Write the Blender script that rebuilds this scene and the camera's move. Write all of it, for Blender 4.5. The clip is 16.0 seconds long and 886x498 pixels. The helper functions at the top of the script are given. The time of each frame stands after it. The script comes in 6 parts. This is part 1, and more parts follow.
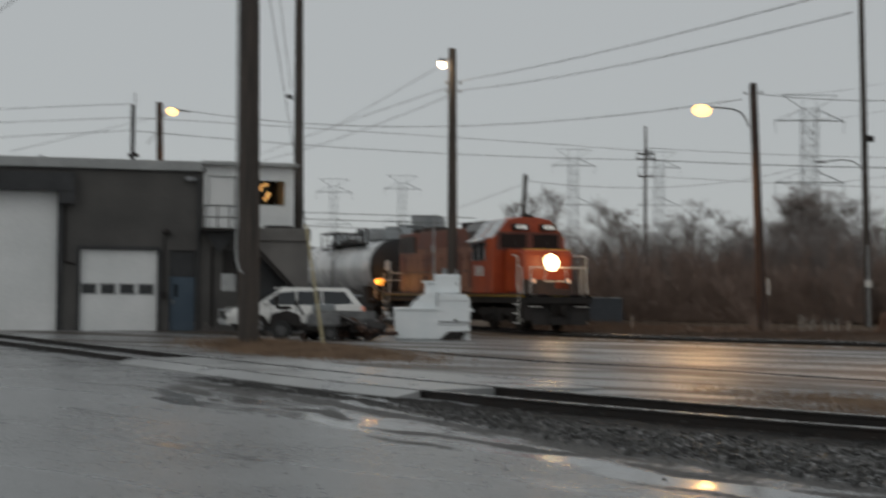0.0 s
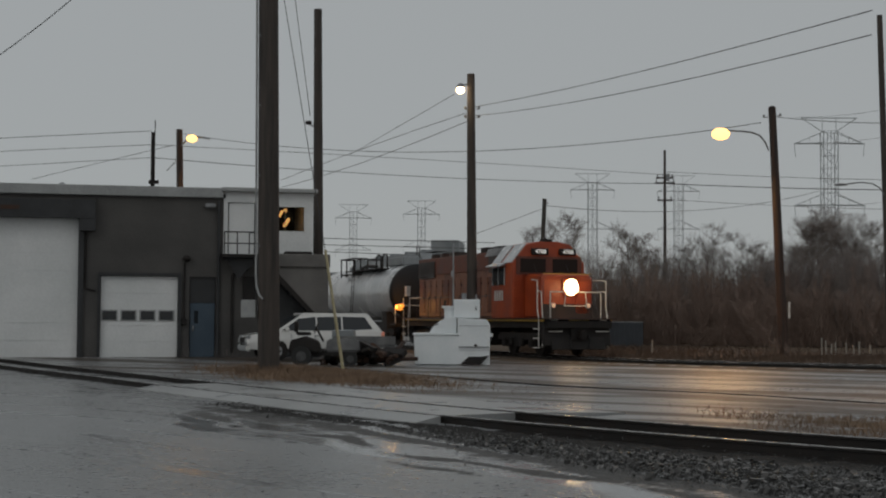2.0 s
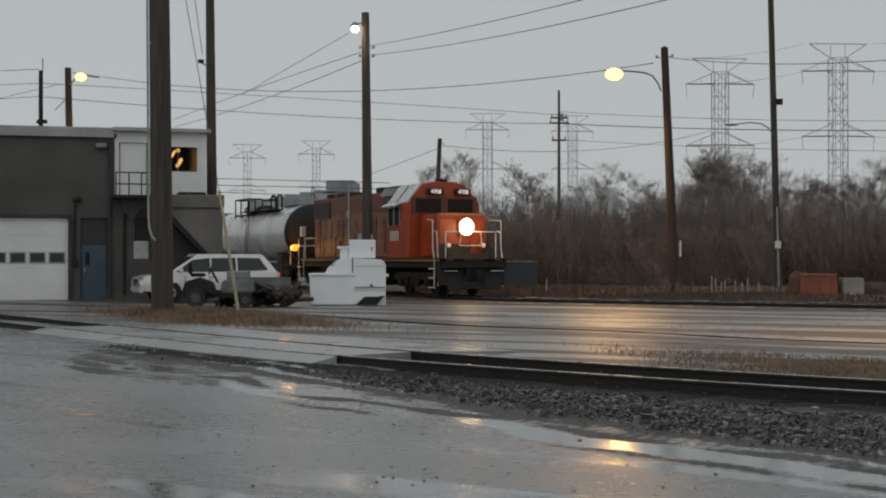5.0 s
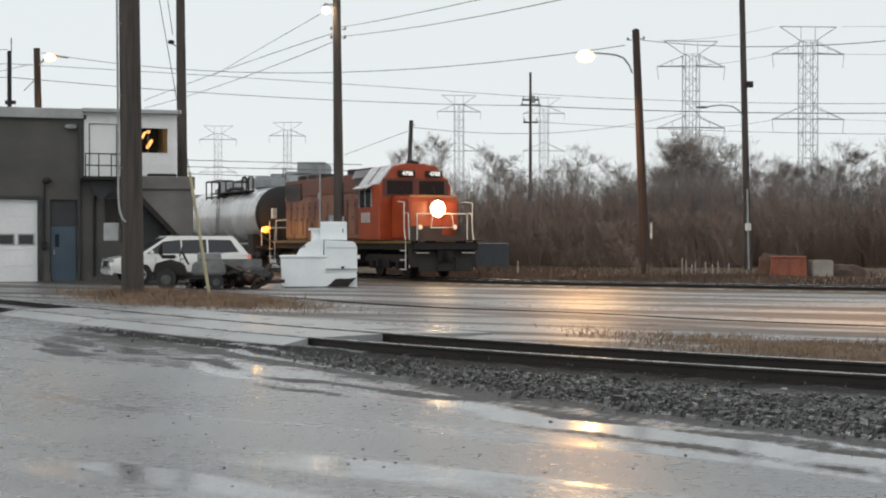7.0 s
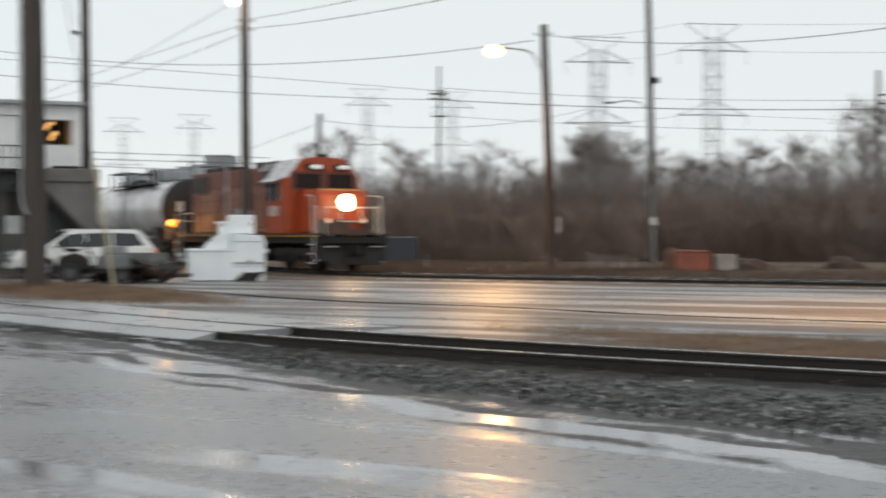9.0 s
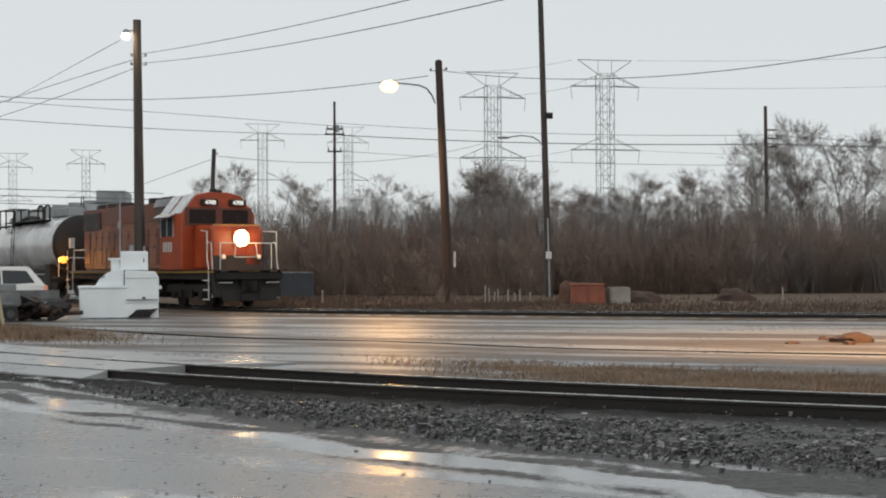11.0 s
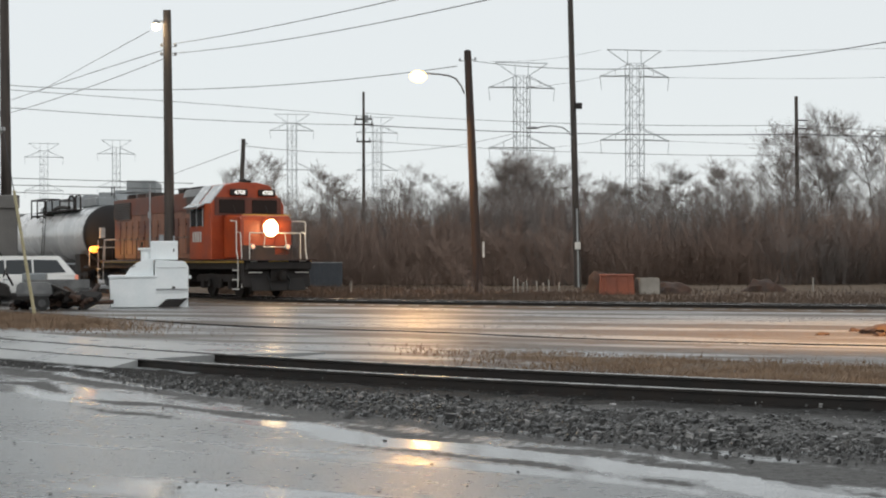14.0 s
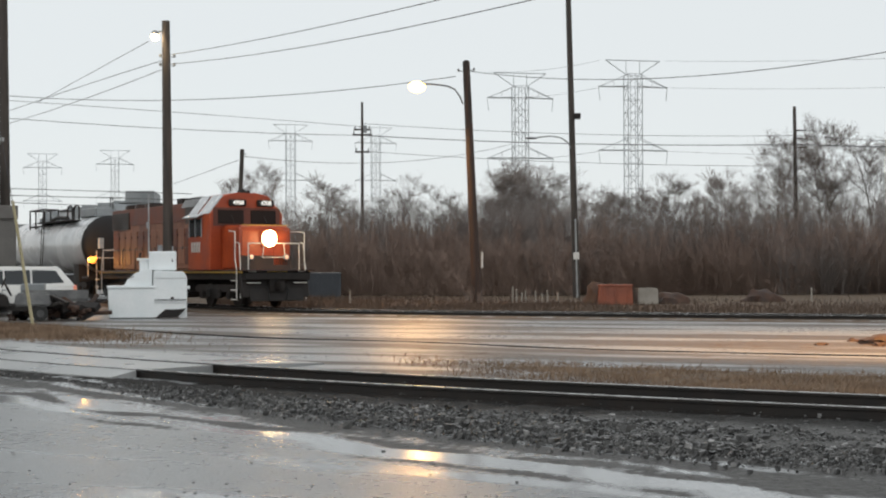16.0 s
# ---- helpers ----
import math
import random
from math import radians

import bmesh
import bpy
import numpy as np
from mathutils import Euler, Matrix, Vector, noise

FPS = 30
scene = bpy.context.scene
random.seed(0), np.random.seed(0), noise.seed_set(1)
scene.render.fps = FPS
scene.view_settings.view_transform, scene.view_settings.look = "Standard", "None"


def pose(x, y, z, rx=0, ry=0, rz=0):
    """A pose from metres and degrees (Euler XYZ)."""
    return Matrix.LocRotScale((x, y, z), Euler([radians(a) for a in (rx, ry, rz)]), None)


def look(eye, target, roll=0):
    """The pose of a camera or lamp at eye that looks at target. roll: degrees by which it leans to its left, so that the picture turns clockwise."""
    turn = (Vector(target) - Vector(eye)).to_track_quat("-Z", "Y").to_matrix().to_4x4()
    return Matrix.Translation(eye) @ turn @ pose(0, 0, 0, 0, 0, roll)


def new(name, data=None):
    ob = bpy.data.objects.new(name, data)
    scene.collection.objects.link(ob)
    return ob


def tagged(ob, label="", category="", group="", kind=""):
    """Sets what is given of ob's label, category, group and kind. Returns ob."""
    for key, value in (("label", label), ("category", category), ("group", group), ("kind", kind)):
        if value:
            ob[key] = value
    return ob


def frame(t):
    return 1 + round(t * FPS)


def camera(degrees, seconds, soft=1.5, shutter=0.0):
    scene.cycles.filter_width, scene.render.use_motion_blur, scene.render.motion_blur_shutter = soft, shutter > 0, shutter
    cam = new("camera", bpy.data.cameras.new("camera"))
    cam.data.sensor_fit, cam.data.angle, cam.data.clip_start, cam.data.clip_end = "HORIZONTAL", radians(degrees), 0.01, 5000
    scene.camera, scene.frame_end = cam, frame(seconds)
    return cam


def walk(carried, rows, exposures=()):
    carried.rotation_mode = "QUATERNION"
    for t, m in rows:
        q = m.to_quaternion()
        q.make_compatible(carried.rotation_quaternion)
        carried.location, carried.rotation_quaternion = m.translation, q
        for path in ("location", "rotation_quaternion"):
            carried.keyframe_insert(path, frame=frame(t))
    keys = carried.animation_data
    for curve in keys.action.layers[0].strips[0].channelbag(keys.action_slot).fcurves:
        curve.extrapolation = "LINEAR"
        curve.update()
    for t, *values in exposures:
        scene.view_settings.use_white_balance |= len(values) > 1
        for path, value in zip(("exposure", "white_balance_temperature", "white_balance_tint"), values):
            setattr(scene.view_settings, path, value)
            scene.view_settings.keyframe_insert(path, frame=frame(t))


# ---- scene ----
# The eye stands still by the roadside and pans; metres, y ahead, z up.
EYE = 1.55
cam = camera(34.0, 16.0, soft=2.0, shutter=0.5)
walk(cam, [
    (0.0, pose(0, 0, EYE, 91.801, -0.560, 4.465)),
    (0.1, pose(0, 0, EYE, 92.145, -0.500, 5.194)),
    (0.5, pose(0, 0, EYE, 92.258, -0.692, 3.696)),
    (1.0, pose(0, 0, EYE, 92.223, -0.495, 4.515)),
    (1.5, pose(0, 0, EYE, 92.440, -0.426, 4.962)),
    (2.0, pose(0, 0, EYE, 92.786, -0.286, 5.244)),
    (2.5, pose(0, 0, EYE, 93.332, -0.338, 5.744)),
    (3.0, pose(0, 0, EYE, 92.315, -0.065, 4.841)),
    (3.5, pose(0, 0, EYE, 91.191, 0.002, 2.509)),
    (3.7, pose(0, 0, EYE, 90.890, -0.091, 1.796)),
    (5.8, pose(0, 0, EYE, 89.937, 0.168, 0.486)),
    (6.0, pose(0, 0, EYE, 89.546, 0.089, 0.092)),
    (6.5, pose(0, 0, EYE, 89.557, 0.080, 0.094)),
    (7.0, pose(0, 0, EYE, 89.712, 0.023, -0.007)),
    (7.5, pose(0, 0, EYE, 89.845, -0.003, 0.199)),
    (8.0, pose(0, 0, EYE, 89.769, -0.229, 0.133)),
    (8.5, pose(0, 0, EYE, 89.620, -0.213, -0.066)),
    (9.0, pose(0, 0, EYE, 89.471, -0.079, -3.623)),
    (9.2, pose(0, 0, EYE, 89.582, -0.082, -6.767)),
    (11.3, pose(0, 0, EYE, 90.877, 0.317, -7.718)),
    (11.5, pose(0, 0, EYE, 90.794, 0.376, -7.410)),
    (12.0, pose(0, 0, EYE, 90.564, 0.216, -7.384)),
    (12.5, pose(0, 0, EYE, 90.384, 0.242, -7.289)),
    (13.0, pose(0, 0, EYE, 90.325, 0.169, -7.271)),
    (13.5, pose(0, 0, EYE, 90.365, 0.146, -7.012)),
    (14.0, pose(0, 0, EYE, 90.458, 0.194, -6.582)),
    (14.5, pose(0, 0, EYE, 90.540, 0.103, -6.900)),
    (15.0, pose(0, 0, EYE, 90.277, 0.142, -6.622)),
    (15.5, pose(0, 0, EYE, 90.400, 0.061, -6.808)),
    (16.0, pose(0, 0, EYE, 90.864, 0.220, -6.635)),
], exposures=[(0.0, -0.8), (0.5, -1.0), (1.5, -1.08), (2.5, -1.22), (3.0, -1.28), (3.5, -1.1), (3.7, -1.0), (5.8, -0.3),
              (6.1, -0.03), (6.5, 0.08), (9.0, 0.12), (9.2, 0.1), (11.3, -0.1), (11.6, -0.06), (12.5, 0.03), (14.0, 0.08), (16.0, 0.06)])

# ---- light: a wet, overcast dusk ----
world = bpy.data.worlds.new("overcast")
scene.world = world
world.use_nodes = True
wn, wl = world.node_tree.nodes, world.node_tree.links
sky = wn.new("ShaderNodeTexSky")
sky.sky_type, sky.sun_disc = "NISHITA", False
sky.sun_elevation, sky.sun_rotation = radians(28), radians(150)
sky_gain = wn.new("ShaderNodeMixRGB")
sky_gain.blend_type = "MULTIPLY"
sky_gain.inputs[0].default_value = 1.0
sky_gain.inputs[2].default_value = (0.1, 0.1, 0.1, 1)
cloud = wn.new("ShaderNodeMixRGB")
cloud.inputs[0].default_value = 0.92
cloud.inputs[2].default_value = (0.825, 0.862, 0.872, 1)
wl.new(sky.outputs[0], sky_gain.inputs[1])
wl.new(sky_gain.outputs[0], cloud.inputs[1])
wl.new(cloud.outputs[0], wn["Background"].inputs[0])
wn["Background"].inputs[1].default_value = 0.95
sun = new("sun", bpy.data.lights.new("sun", "SUN"))
sun.data.energy, sun.data.angle, sun.data.color = 0.5, radians(25), (1.0, 0.96, 0.9)
sun.matrix_world = look((-30, -50, 40), (0, 0, 0))

# ---- materials ----


def nodes_of(name):
    m = bpy.data.materials.new(name)
    m.use_nodes = True
    return m, m.node_tree.nodes, m.node_tree.links, m.node_tree.nodes["Principled BSDF"]


def tex(n, l, kind, scale, detail=4.0, coord="Object", stretch=(1, 1, 1)):
    co, mp, t = n.new("ShaderNodeTexCoord"), n.new("ShaderNodeMapping"), n.new(kind)
    mp.inputs["Scale"].default_value = stretch
    t.inputs["Scale"].default_value = scale
    if "Detail" in t.inputs:
        t.inputs["Detail"].default_value = detail
    l.new(co.outputs[coord], mp.inputs["Vector"])
    l.new(mp.outputs[0], t.inputs["Vector"])
    return t


def ramp(n, l, src, stops):
    r = n.new("ShaderNodeValToRGB")
    e = r.color_ramp.elements
    while len(e) < len(stops):
        e.new(0.5)
    for k, (p, c) in zip(e, stops):
        k.position, k.color = p, (*c, 1) if not isinstance(c, (int, float)) else (c, c, c, 1)
    l.new(src, r.inputs[0])
    return r.outputs[0]


def surface(name, c1, c2, rough=(0.4, 0.7), metal=0.0, scale=1.5, fine=30.0, bump=0.15, grime=0.35, stretch=(1, 1, 1), coat=0.0):
    """A worn surface: broad stains between c1 and c2, fine grain, uneven gloss, slight relief."""
    m, n, l, b = nodes_of(name)
    big, small = tex(n, l, "ShaderNodeTexNoise", scale, 6, stretch=stretch), tex(n, l, "ShaderNodeTexNoise", fine, 3, stretch=stretch)
    col = ramp(n, l, big.outputs[0], [(0.35, c1), (0.68, c2)])
    mix = n.new("ShaderNodeMixRGB")
    mix.blend_type = "MULTIPLY"
    mix.inputs[0].default_value = grime
    l.new(col, mix.inputs[1])
    l.new(ramp(n, l, small.outputs[0], [(0.3, 0.45), (0.65, 1.0)]), mix.inputs[2])
    l.new(mix.outputs[0], b.inputs["Base Color"])
    l.new(ramp(n, l, big.outputs[0], [(0.3, rough[0]), (0.7, rough[1])]), b.inputs["Roughness"])
    b.inputs["Metallic"].default_value = metal
    b.inputs["Coat Weight"].default_value = coat
    b.inputs["Coat Roughness"].default_value = 0.12
    bp = n.new("ShaderNodeBump")
    bp.inputs["Strength"].default_value, bp.inputs["Distance"].default_value = bump, 0.02
    l.new(small.outputs[0], bp.inputs["Height"])
    l.new(bp.outputs[0], b.inputs["Normal"])
    return m


def glow(name, colour, strength):
    m, n, l, b = nodes_of(name)
    b.inputs["Base Color"].default_value = (*colour, 1)
    b.inputs["Emission Color"].default_value = (*colour, 1)
    b.inputs["Emission Strength"].default_value = strength
    return m


def glass_dark(name, colour=(0.02, 0.025, 0.03)):
    m, n, l, b = nodes_of(name)
    b.inputs["Base Color"].default_value = (*colour, 1)
    b.inputs["Roughness"].default_value = 0.06
    b.inputs["Specular IOR Level"].default_value = 0.5
    return m


def ground_material():
    """Wet worn asphalt with streaked puddles, stone shoulder and brown soil, laid out by the sheet's own attributes."""
    m, n, l, b = nodes_of("wet_ground")
    fine, mid = tex(n, l, "ShaderNodeTexNoise", 48, 4), tex(n, l, "ShaderNodeTexNoise", 1.5, 6)
    clump = tex(n, l, "ShaderNodeTexNoise", 8, 5)
    patch = tex(n, l, "ShaderNodeTexNoise", 0.32, 5)
    streak = tex(n, l, "ShaderNodeTexNoise", 1.0, 7)
    streak.inputs["Distortion"].default_value = 0.5
    along = streak.inputs["Vector"].links[0].from_node
    along.vector_type = "TEXTURE"
    along.inputs["Rotation"].default_value = (0, 0, radians(-40))
    along.inputs["Scale"].default_value = (4.5, 0.75, 1)
    stones = tex(n, l, "ShaderNodeTexVoronoi", 15)

    def attr(k):
        a = n.new("ShaderNodeAttribute")
        a.attribute_name = k
        return a.outputs["Fac"]

    def math2(op, a, c, clamp=False):
        q = n.new("ShaderNodeMath")
        q.operation, q.use_clamp = op, clamp
        for i, v in enumerate((a, c)):
            if isinstance(v, (int, float)):
                q.inputs[i].default_value = v
            else:
                l.new(v, q.inputs[i])
        return q.outputs[0]

    def mixc(f, a, c):
        q = n.new("ShaderNodeMixRGB")
        l.new(f, q.inputs[0])
        for i, v in ((1, a), (2, c)):
            if isinstance(v, tuple):
                q.inputs[i].default_value = (*v, 1)
            else:
                l.new(v, q.inputs[i])
        return q.outputs[0]

    ragged = math2("ADD", math2("MULTIPLY", mid.outputs[0], 0.7), math2("MULTIPLY", clump.outputs[0], 0.5))

    def edge(k):
        return math2("MULTIPLY", math2("SUBTRACT", math2("ADD", attr(k), ragged), 0.95), 4.0, True)

    gravel, grass, wet = edge("gravel"), edge("grass"), attr("wet")
    asphalt = mixc(ramp(n, l, fine.outputs[0], [(0.36, 0.0), (0.66, 1.0)]), (0.06, 0.062, 0.064), (0.33, 0.338, 0.342))
    asphalt = mixc(ramp(n, l, clump.outputs[0], [(0.42, 0.0), (0.70, 0.7)]), asphalt, (0.34, 0.348, 0.352))
    asphalt = mixc(ramp(n, l, patch.outputs[0], [(0.40, 0.55), (0.60, 0.0)]), asphalt, (0.13, 0.132, 0.134))
    grit = mixc(stones.outputs["Color"], (0.024, 0.023, 0.022), (0.10, 0.098, 0.095))
    grit = mixc(attr("oily"), grit, (0.016, 0.015, 0.014))
    soil = mixc(ramp(n, l, clump.outputs[0], [(0.35, 0.0), (0.68, 1.0)]), (0.05, 0.034, 0.024), (0.17, 0.115, 0.07))
    lanes = tex(n, l, "ShaderNodeTexNoise", 1.0, 6)
    lane_map = lanes.inputs["Vector"].links[0].from_node
    lane_map.vector_type = "TEXTURE"
    lane_map.inputs["Rotation"].default_value = (0, 0, radians(-30))
    lane_map.inputs["Scale"].default_value = (11, 1.7, 1)
    lane = math2("MULTIPLY", ramp(n, l, lanes.outputs[0], [(0.44, 1.0), (0.56, 0.0)]), attr("yard"))
    mud = mixc(ramp(n, l, clump.outputs[0], [(0.35, 0.0), (0.68, 1.0)]), (0.035, 0.03, 0.027), (0.11, 0.088, 0.07))
    asphalt = mixc(lane, asphalt, mud)
    l.new(mixc(grass, mixc(gravel, asphalt, grit), soil), b.inputs["Base Color"])
    level = math2("ADD", streak.outputs[0], math2("MULTIPLY", math2("SUBTRACT", wet, 0.5), 0.48))
    puddle = ramp(n, l, level, [(0.50, 0.0), (0.64, 1.0)])
    puddle = math2("MULTIPLY", puddle, math2("SUBTRACT", 1.0, math2("MAXIMUM", gravel, grass), True))
    damp = math2("ADD", math2("MULTIPLY", clump.outputs[0], 0.30), math2("MULTIPLY", patch.outputs[0], 0.22))
    damp = math2("ADD", math2("ADD", damp, 0.05), math2("MULTIPLY", lane, 0.20))
    rough = n.new("ShaderNodeMix")
    l.new(math2("ADD", 0.13, math2("ADD", math2("MULTIPLY", attr("yard"), 0.10), math2("MULTIPLY", lane, 0.30))), rough.inputs[3])
    l.new(puddle, rough.inputs[0])
    l.new(damp, rough.inputs[2])
    dry = math2("MAXIMUM", math2("MULTIPLY", gravel, 0.42), math2("MULTIPLY", grass, 0.5))
    l.new(math2("ADD", rough.outputs[0], dry, True), b.inputs["Roughness"])
    bp, bq = n.new("ShaderNodeBump"), n.new("ShaderNodeBump")
    l.new(math2("SUBTRACT", 0.46, math2("MULTIPLY", puddle, 0.40)), bp.inputs["Strength"])
    bp.inputs["Distance"].default_value = 0.014
    l.new(fine.outputs[0], bp.inputs["Height"])
    l.new(math2("MULTIPLY", gravel, 0.8), bq.inputs["Strength"])
    bq.inputs["Distance"].default_value = 0.04
    l.new(stones.outputs["Distance"], bq.inputs["Height"])
    l.new(bp.outputs[0], bq.inputs["Normal"])
    l.new(bq.outputs[0], b.inputs["Normal"])
    b.inputs["IOR"].default_value = 1.45
    l.new(math2("SUBTRACT", 0.5, math2("MULTIPLY", attr("oily"), 0.42)), b.inputs["Specular IOR Level"])
    return m


GROUND = ground_material()
STEEL = surface("rail_steel", (0.30, 0.29, 0.28), (0.45, 0.44, 0.43), (0.18, 0.35), 1.0, 3, 60, 0.05)
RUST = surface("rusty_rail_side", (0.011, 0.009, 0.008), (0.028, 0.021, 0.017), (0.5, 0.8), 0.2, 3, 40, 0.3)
TIE = surface("creosoted_tie", (0.018, 0.015, 0.013), (0.05, 0.042, 0.036), (0.5, 0.8), 0, 2, 35, 0.4, stretch=(1, 6, 6))
STONE = surface("ballast_stone", (0.03, 0.0295, 0.029), (0.165, 0.162, 0.158), (0.25, 0.6), 0, 9, 40, 0.3)


def vary_pieces(m, dark, pale):
    """Each loose piece takes a shade of its own."""
    n, l = m.node_tree.nodes, m.node_tree.links
    g, b = n.new("ShaderNodeNewGeometry"), n["Principled BSDF"]
    old = b.inputs["Base Color"].links[0].from_socket
    q = n.new("ShaderNodeMixRGB")
    q.blend_type = "MULTIPLY"
    q.inputs[0].default_value = 1.0
    l.new(old, q.inputs[1])
    l.new(ramp(n, l, g.outputs["Random Per Island"], [(0.0, dark), (0.7, 1.0), (0.9, 1.3), (1.0, pale)]), q.inputs[2])
    l.new(q.outputs[0], b.inputs["Base Color"])


vary_pieces(STONE, 0.3, 3.0)
WOODPOLE = surface("weathered_pole_wood", (0.035, 0.029, 0.025), (0.095, 0.077, 0.066), (0.6, 0.9), 0, 1.4, 25, 0.5, stretch=(5, 5, 0.35))
REDPOLE = surface("reddish_pole_wood", (0.026, 0.018, 0.015), (0.075, 0.044, 0.033), (0.6, 0.9), 0, 1.4, 25, 0.5, stretch=(5, 5, 0.35))
CONDUIT = surface("grey_conduit", (0.27, 0.28, 0.28), (0.38, 0.39, 0.39), (0.35, 0.6), 0, 2, 30, 0.05)
GALV = surface("galvanised_steel", (0.26, 0.27, 0.28), (0.40, 0.41, 0.42), (0.4, 0.6), 0.5, 3, 30, 0.1)
# pylon steel lightened so its colour carries the distance haze
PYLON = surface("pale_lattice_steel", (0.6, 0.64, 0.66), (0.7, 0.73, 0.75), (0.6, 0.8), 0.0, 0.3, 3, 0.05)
WIRE = surface("black_cable", (0.05, 0.05, 0.055), (0.09, 0.09, 0.095), (0.5, 0.7), 0, 1, 10, 0.02)
# black base raised to hold the haze over the train's underbody
BLACK = surface("black_iron", (0.014, 0.0125, 0.012), (0.034, 0.029, 0.027), (0.55, 0.8), 0.0, 2, 30, 0.15)
BLACK.node_tree.nodes["Principled BSDF"].inputs["Specular IOR Level"].default_value = 0.32
WALL = surface("dark_grey_painted_block", (0.06, 0.057, 0.055), (0.108, 0.103, 0.098), (0.6, 0.85), 0, 0.5, 20, 0.25, grime=0.45)
WALL2 = surface("light_grey_annex_paint", (0.11, 0.105, 0.10), (0.19, 0.18, 0.17), (0.6, 0.85), 0, 0.7, 20, 0.2)
FASCIA = surface("grey_metal_fascia", (0.30, 0.31, 0.31), (0.42, 0.43, 0.43), (0.4, 0.6), 0.1, 0.8, 20, 0.05)
ROOFING = surface("tar_roofing", (0.03, 0.03, 0.032), (0.07, 0.07, 0.07), (0.4, 0.8), 0, 0.5, 20, 0.2)
DOORWHITE = surface("white_door_panel", (0.70, 0.72, 0.72), (0.80, 0.81, 0.81), (0.35, 0.55), 0, 0.5, 12, 0.04, grime=0.12)
CABIN = surface("off_white_siding", (0.7, 0.72, 0.72), (0.82, 0.83, 0.83), (0.45, 0.65), 0, 0.8, 14, 0.05, grime=0.2)
DOORBLUE = surface("blue_steel_door", (0.045, 0.075, 0.11), (0.07, 0.105, 0.14), (0.4, 0.6), 0, 0.9, 16, 0.05)
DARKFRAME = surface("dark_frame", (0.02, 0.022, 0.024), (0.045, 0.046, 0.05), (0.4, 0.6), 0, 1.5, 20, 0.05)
PANE = glass_dark("dark_pane")
CABPANE = glass_dark("dark_cab_pane", (0.022, 0.014, 0.012))
CABPANE.node_tree.nodes["Principled BSDF"].inputs["Specular IOR Level"].default_value = 0.12
LOCO_RED = surface("weathered_orange_red_paint", (0.30, 0.042, 0.012), (0.50, 0.085, 0.02), (0.34, 0.55), 0, 1.1, 18, 0.06, grime=0.45, coat=0.08)
LOCO_HOOD = surface("faded_brown_orange_paint", (0.11, 0.04, 0.027), (0.36, 0.17, 0.11), (0.45, 0.65), 0, 0.75, 14, 0.08, grime=0.45, stretch=(1.5, 1, 0.4))
LOCO_BROWN = surface("dull_red_brown_paint", (0.10, 0.028, 0.018), (0.20, 0.062, 0.036), (0.4, 0.6), 0, 0.8, 16, 0.08, grime=0.45)
LOCO_DARK = surface("dark_brown_paint", (0.035, 0.024, 0.02), (0.075, 0.038, 0.028), (0.3, 0.55), 0, 0.9, 18, 0.1)
# the pale grey stands for sky reflected on the wet roof slopes
LOCO_ROOF = surface("wet_grey_roof_panel", (0.40, 0.41, 0.42), (0.55, 0.56, 0.57), (0.15, 0.3), 0.1, 1.5, 20, 0.05, coat=0.5)
LOCO_YELLOW = surface("yellow_sill_stripe", (0.42, 0.25, 0.04), (0.60, 0.38, 0.07), (0.4, 0.6), 0, 2, 30, 0.05)
RAILWHITE = surface("white_handrail", (0.58, 0.56, 0.52), (0.74, 0.72, 0.68), (0.4, 0.6), 0, 4, 40, 0.02)
TANKGREY = surface("grey_tank_paint", (0.44, 0.46, 0.47), (0.58, 0.6, 0.61), (0.2, 0.36), 0, 0.6, 14, 0.03, coat=0.4)
TANKBLACK = surface("black_tank_end", (0.008, 0.008, 0.009), (0.018, 0.018, 0.02), (0.6, 0.8), 0, 0.8, 18, 0.04)
HOPPERGREY = surface("grey_wagon_paint", (0.22, 0.24, 0.25), (0.32, 0.34, 0.35), (0.45, 0.65), 0, 0.8, 18, 0.05)
SUVPAINT = surface("cream_white_car_paint", (0.74, 0.735, 0.71), (0.8, 0.795, 0.775), (0.14, 0.22), 0, 0.8, 30, 0.0, grime=0.08, coat=0.8)
TYRE = surface("tyre_rubber", (0.012, 0.012, 0.012), (0.03, 0.03, 0.03), (0.6, 0.85), 0, 4, 40, 0.2)
WHITETANK = surface("white_painted_steel", (0.80, 0.845, 0.86), (0.88, 0.905, 0.915), (0.3, 0.5), 0, 1.2, 16, 0.04, grime=0.08)
YELLOWPOST = surface("faded_yellow_guard", (0.44, 0.38, 0.22), (0.58, 0.52, 0.34), (0.5, 0.7), 0, 2, 20, 0.05)
DULLGRASS = surface("dull_dead_grass", (0.06, 0.04, 0.029), (0.12, 0.08, 0.056), (0.7, 0.95), 0, 0.8, 9, 0.0)
GRASS = surface("dead_grass", (0.16, 0.105, 0.068), (0.30, 0.205, 0.135), (0.7, 0.95), 0, 0.8, 9, 0.0)
# both barks are paler than wood; the woods' haze is in their colour
TWIG = surface("bare_twig_bark", (0.17, 0.144, 0.132), (0.29, 0.248, 0.225), (0.7, 0.95), 0, 0.25, 6, 0.0)
TWIGRED = surface("reddish_brush_bark", (0.22, 0.157, 0.126), (0.34, 0.245, 0.2), (0.7, 0.95), 0, 0.25, 6, 0.0)
ORANGE = surface("rusted_orange_sheet", (0.2, 0.06, 0.034), (0.32, 0.1, 0.055), (0.5, 0.8), 0, 1.3, 18, 0.2)
CONCRETE = surface("pale_concrete", (0.26, 0.24, 0.21), (0.38, 0.35, 0.31), (0.6, 0.9), 0, 1.3, 25, 0.2)
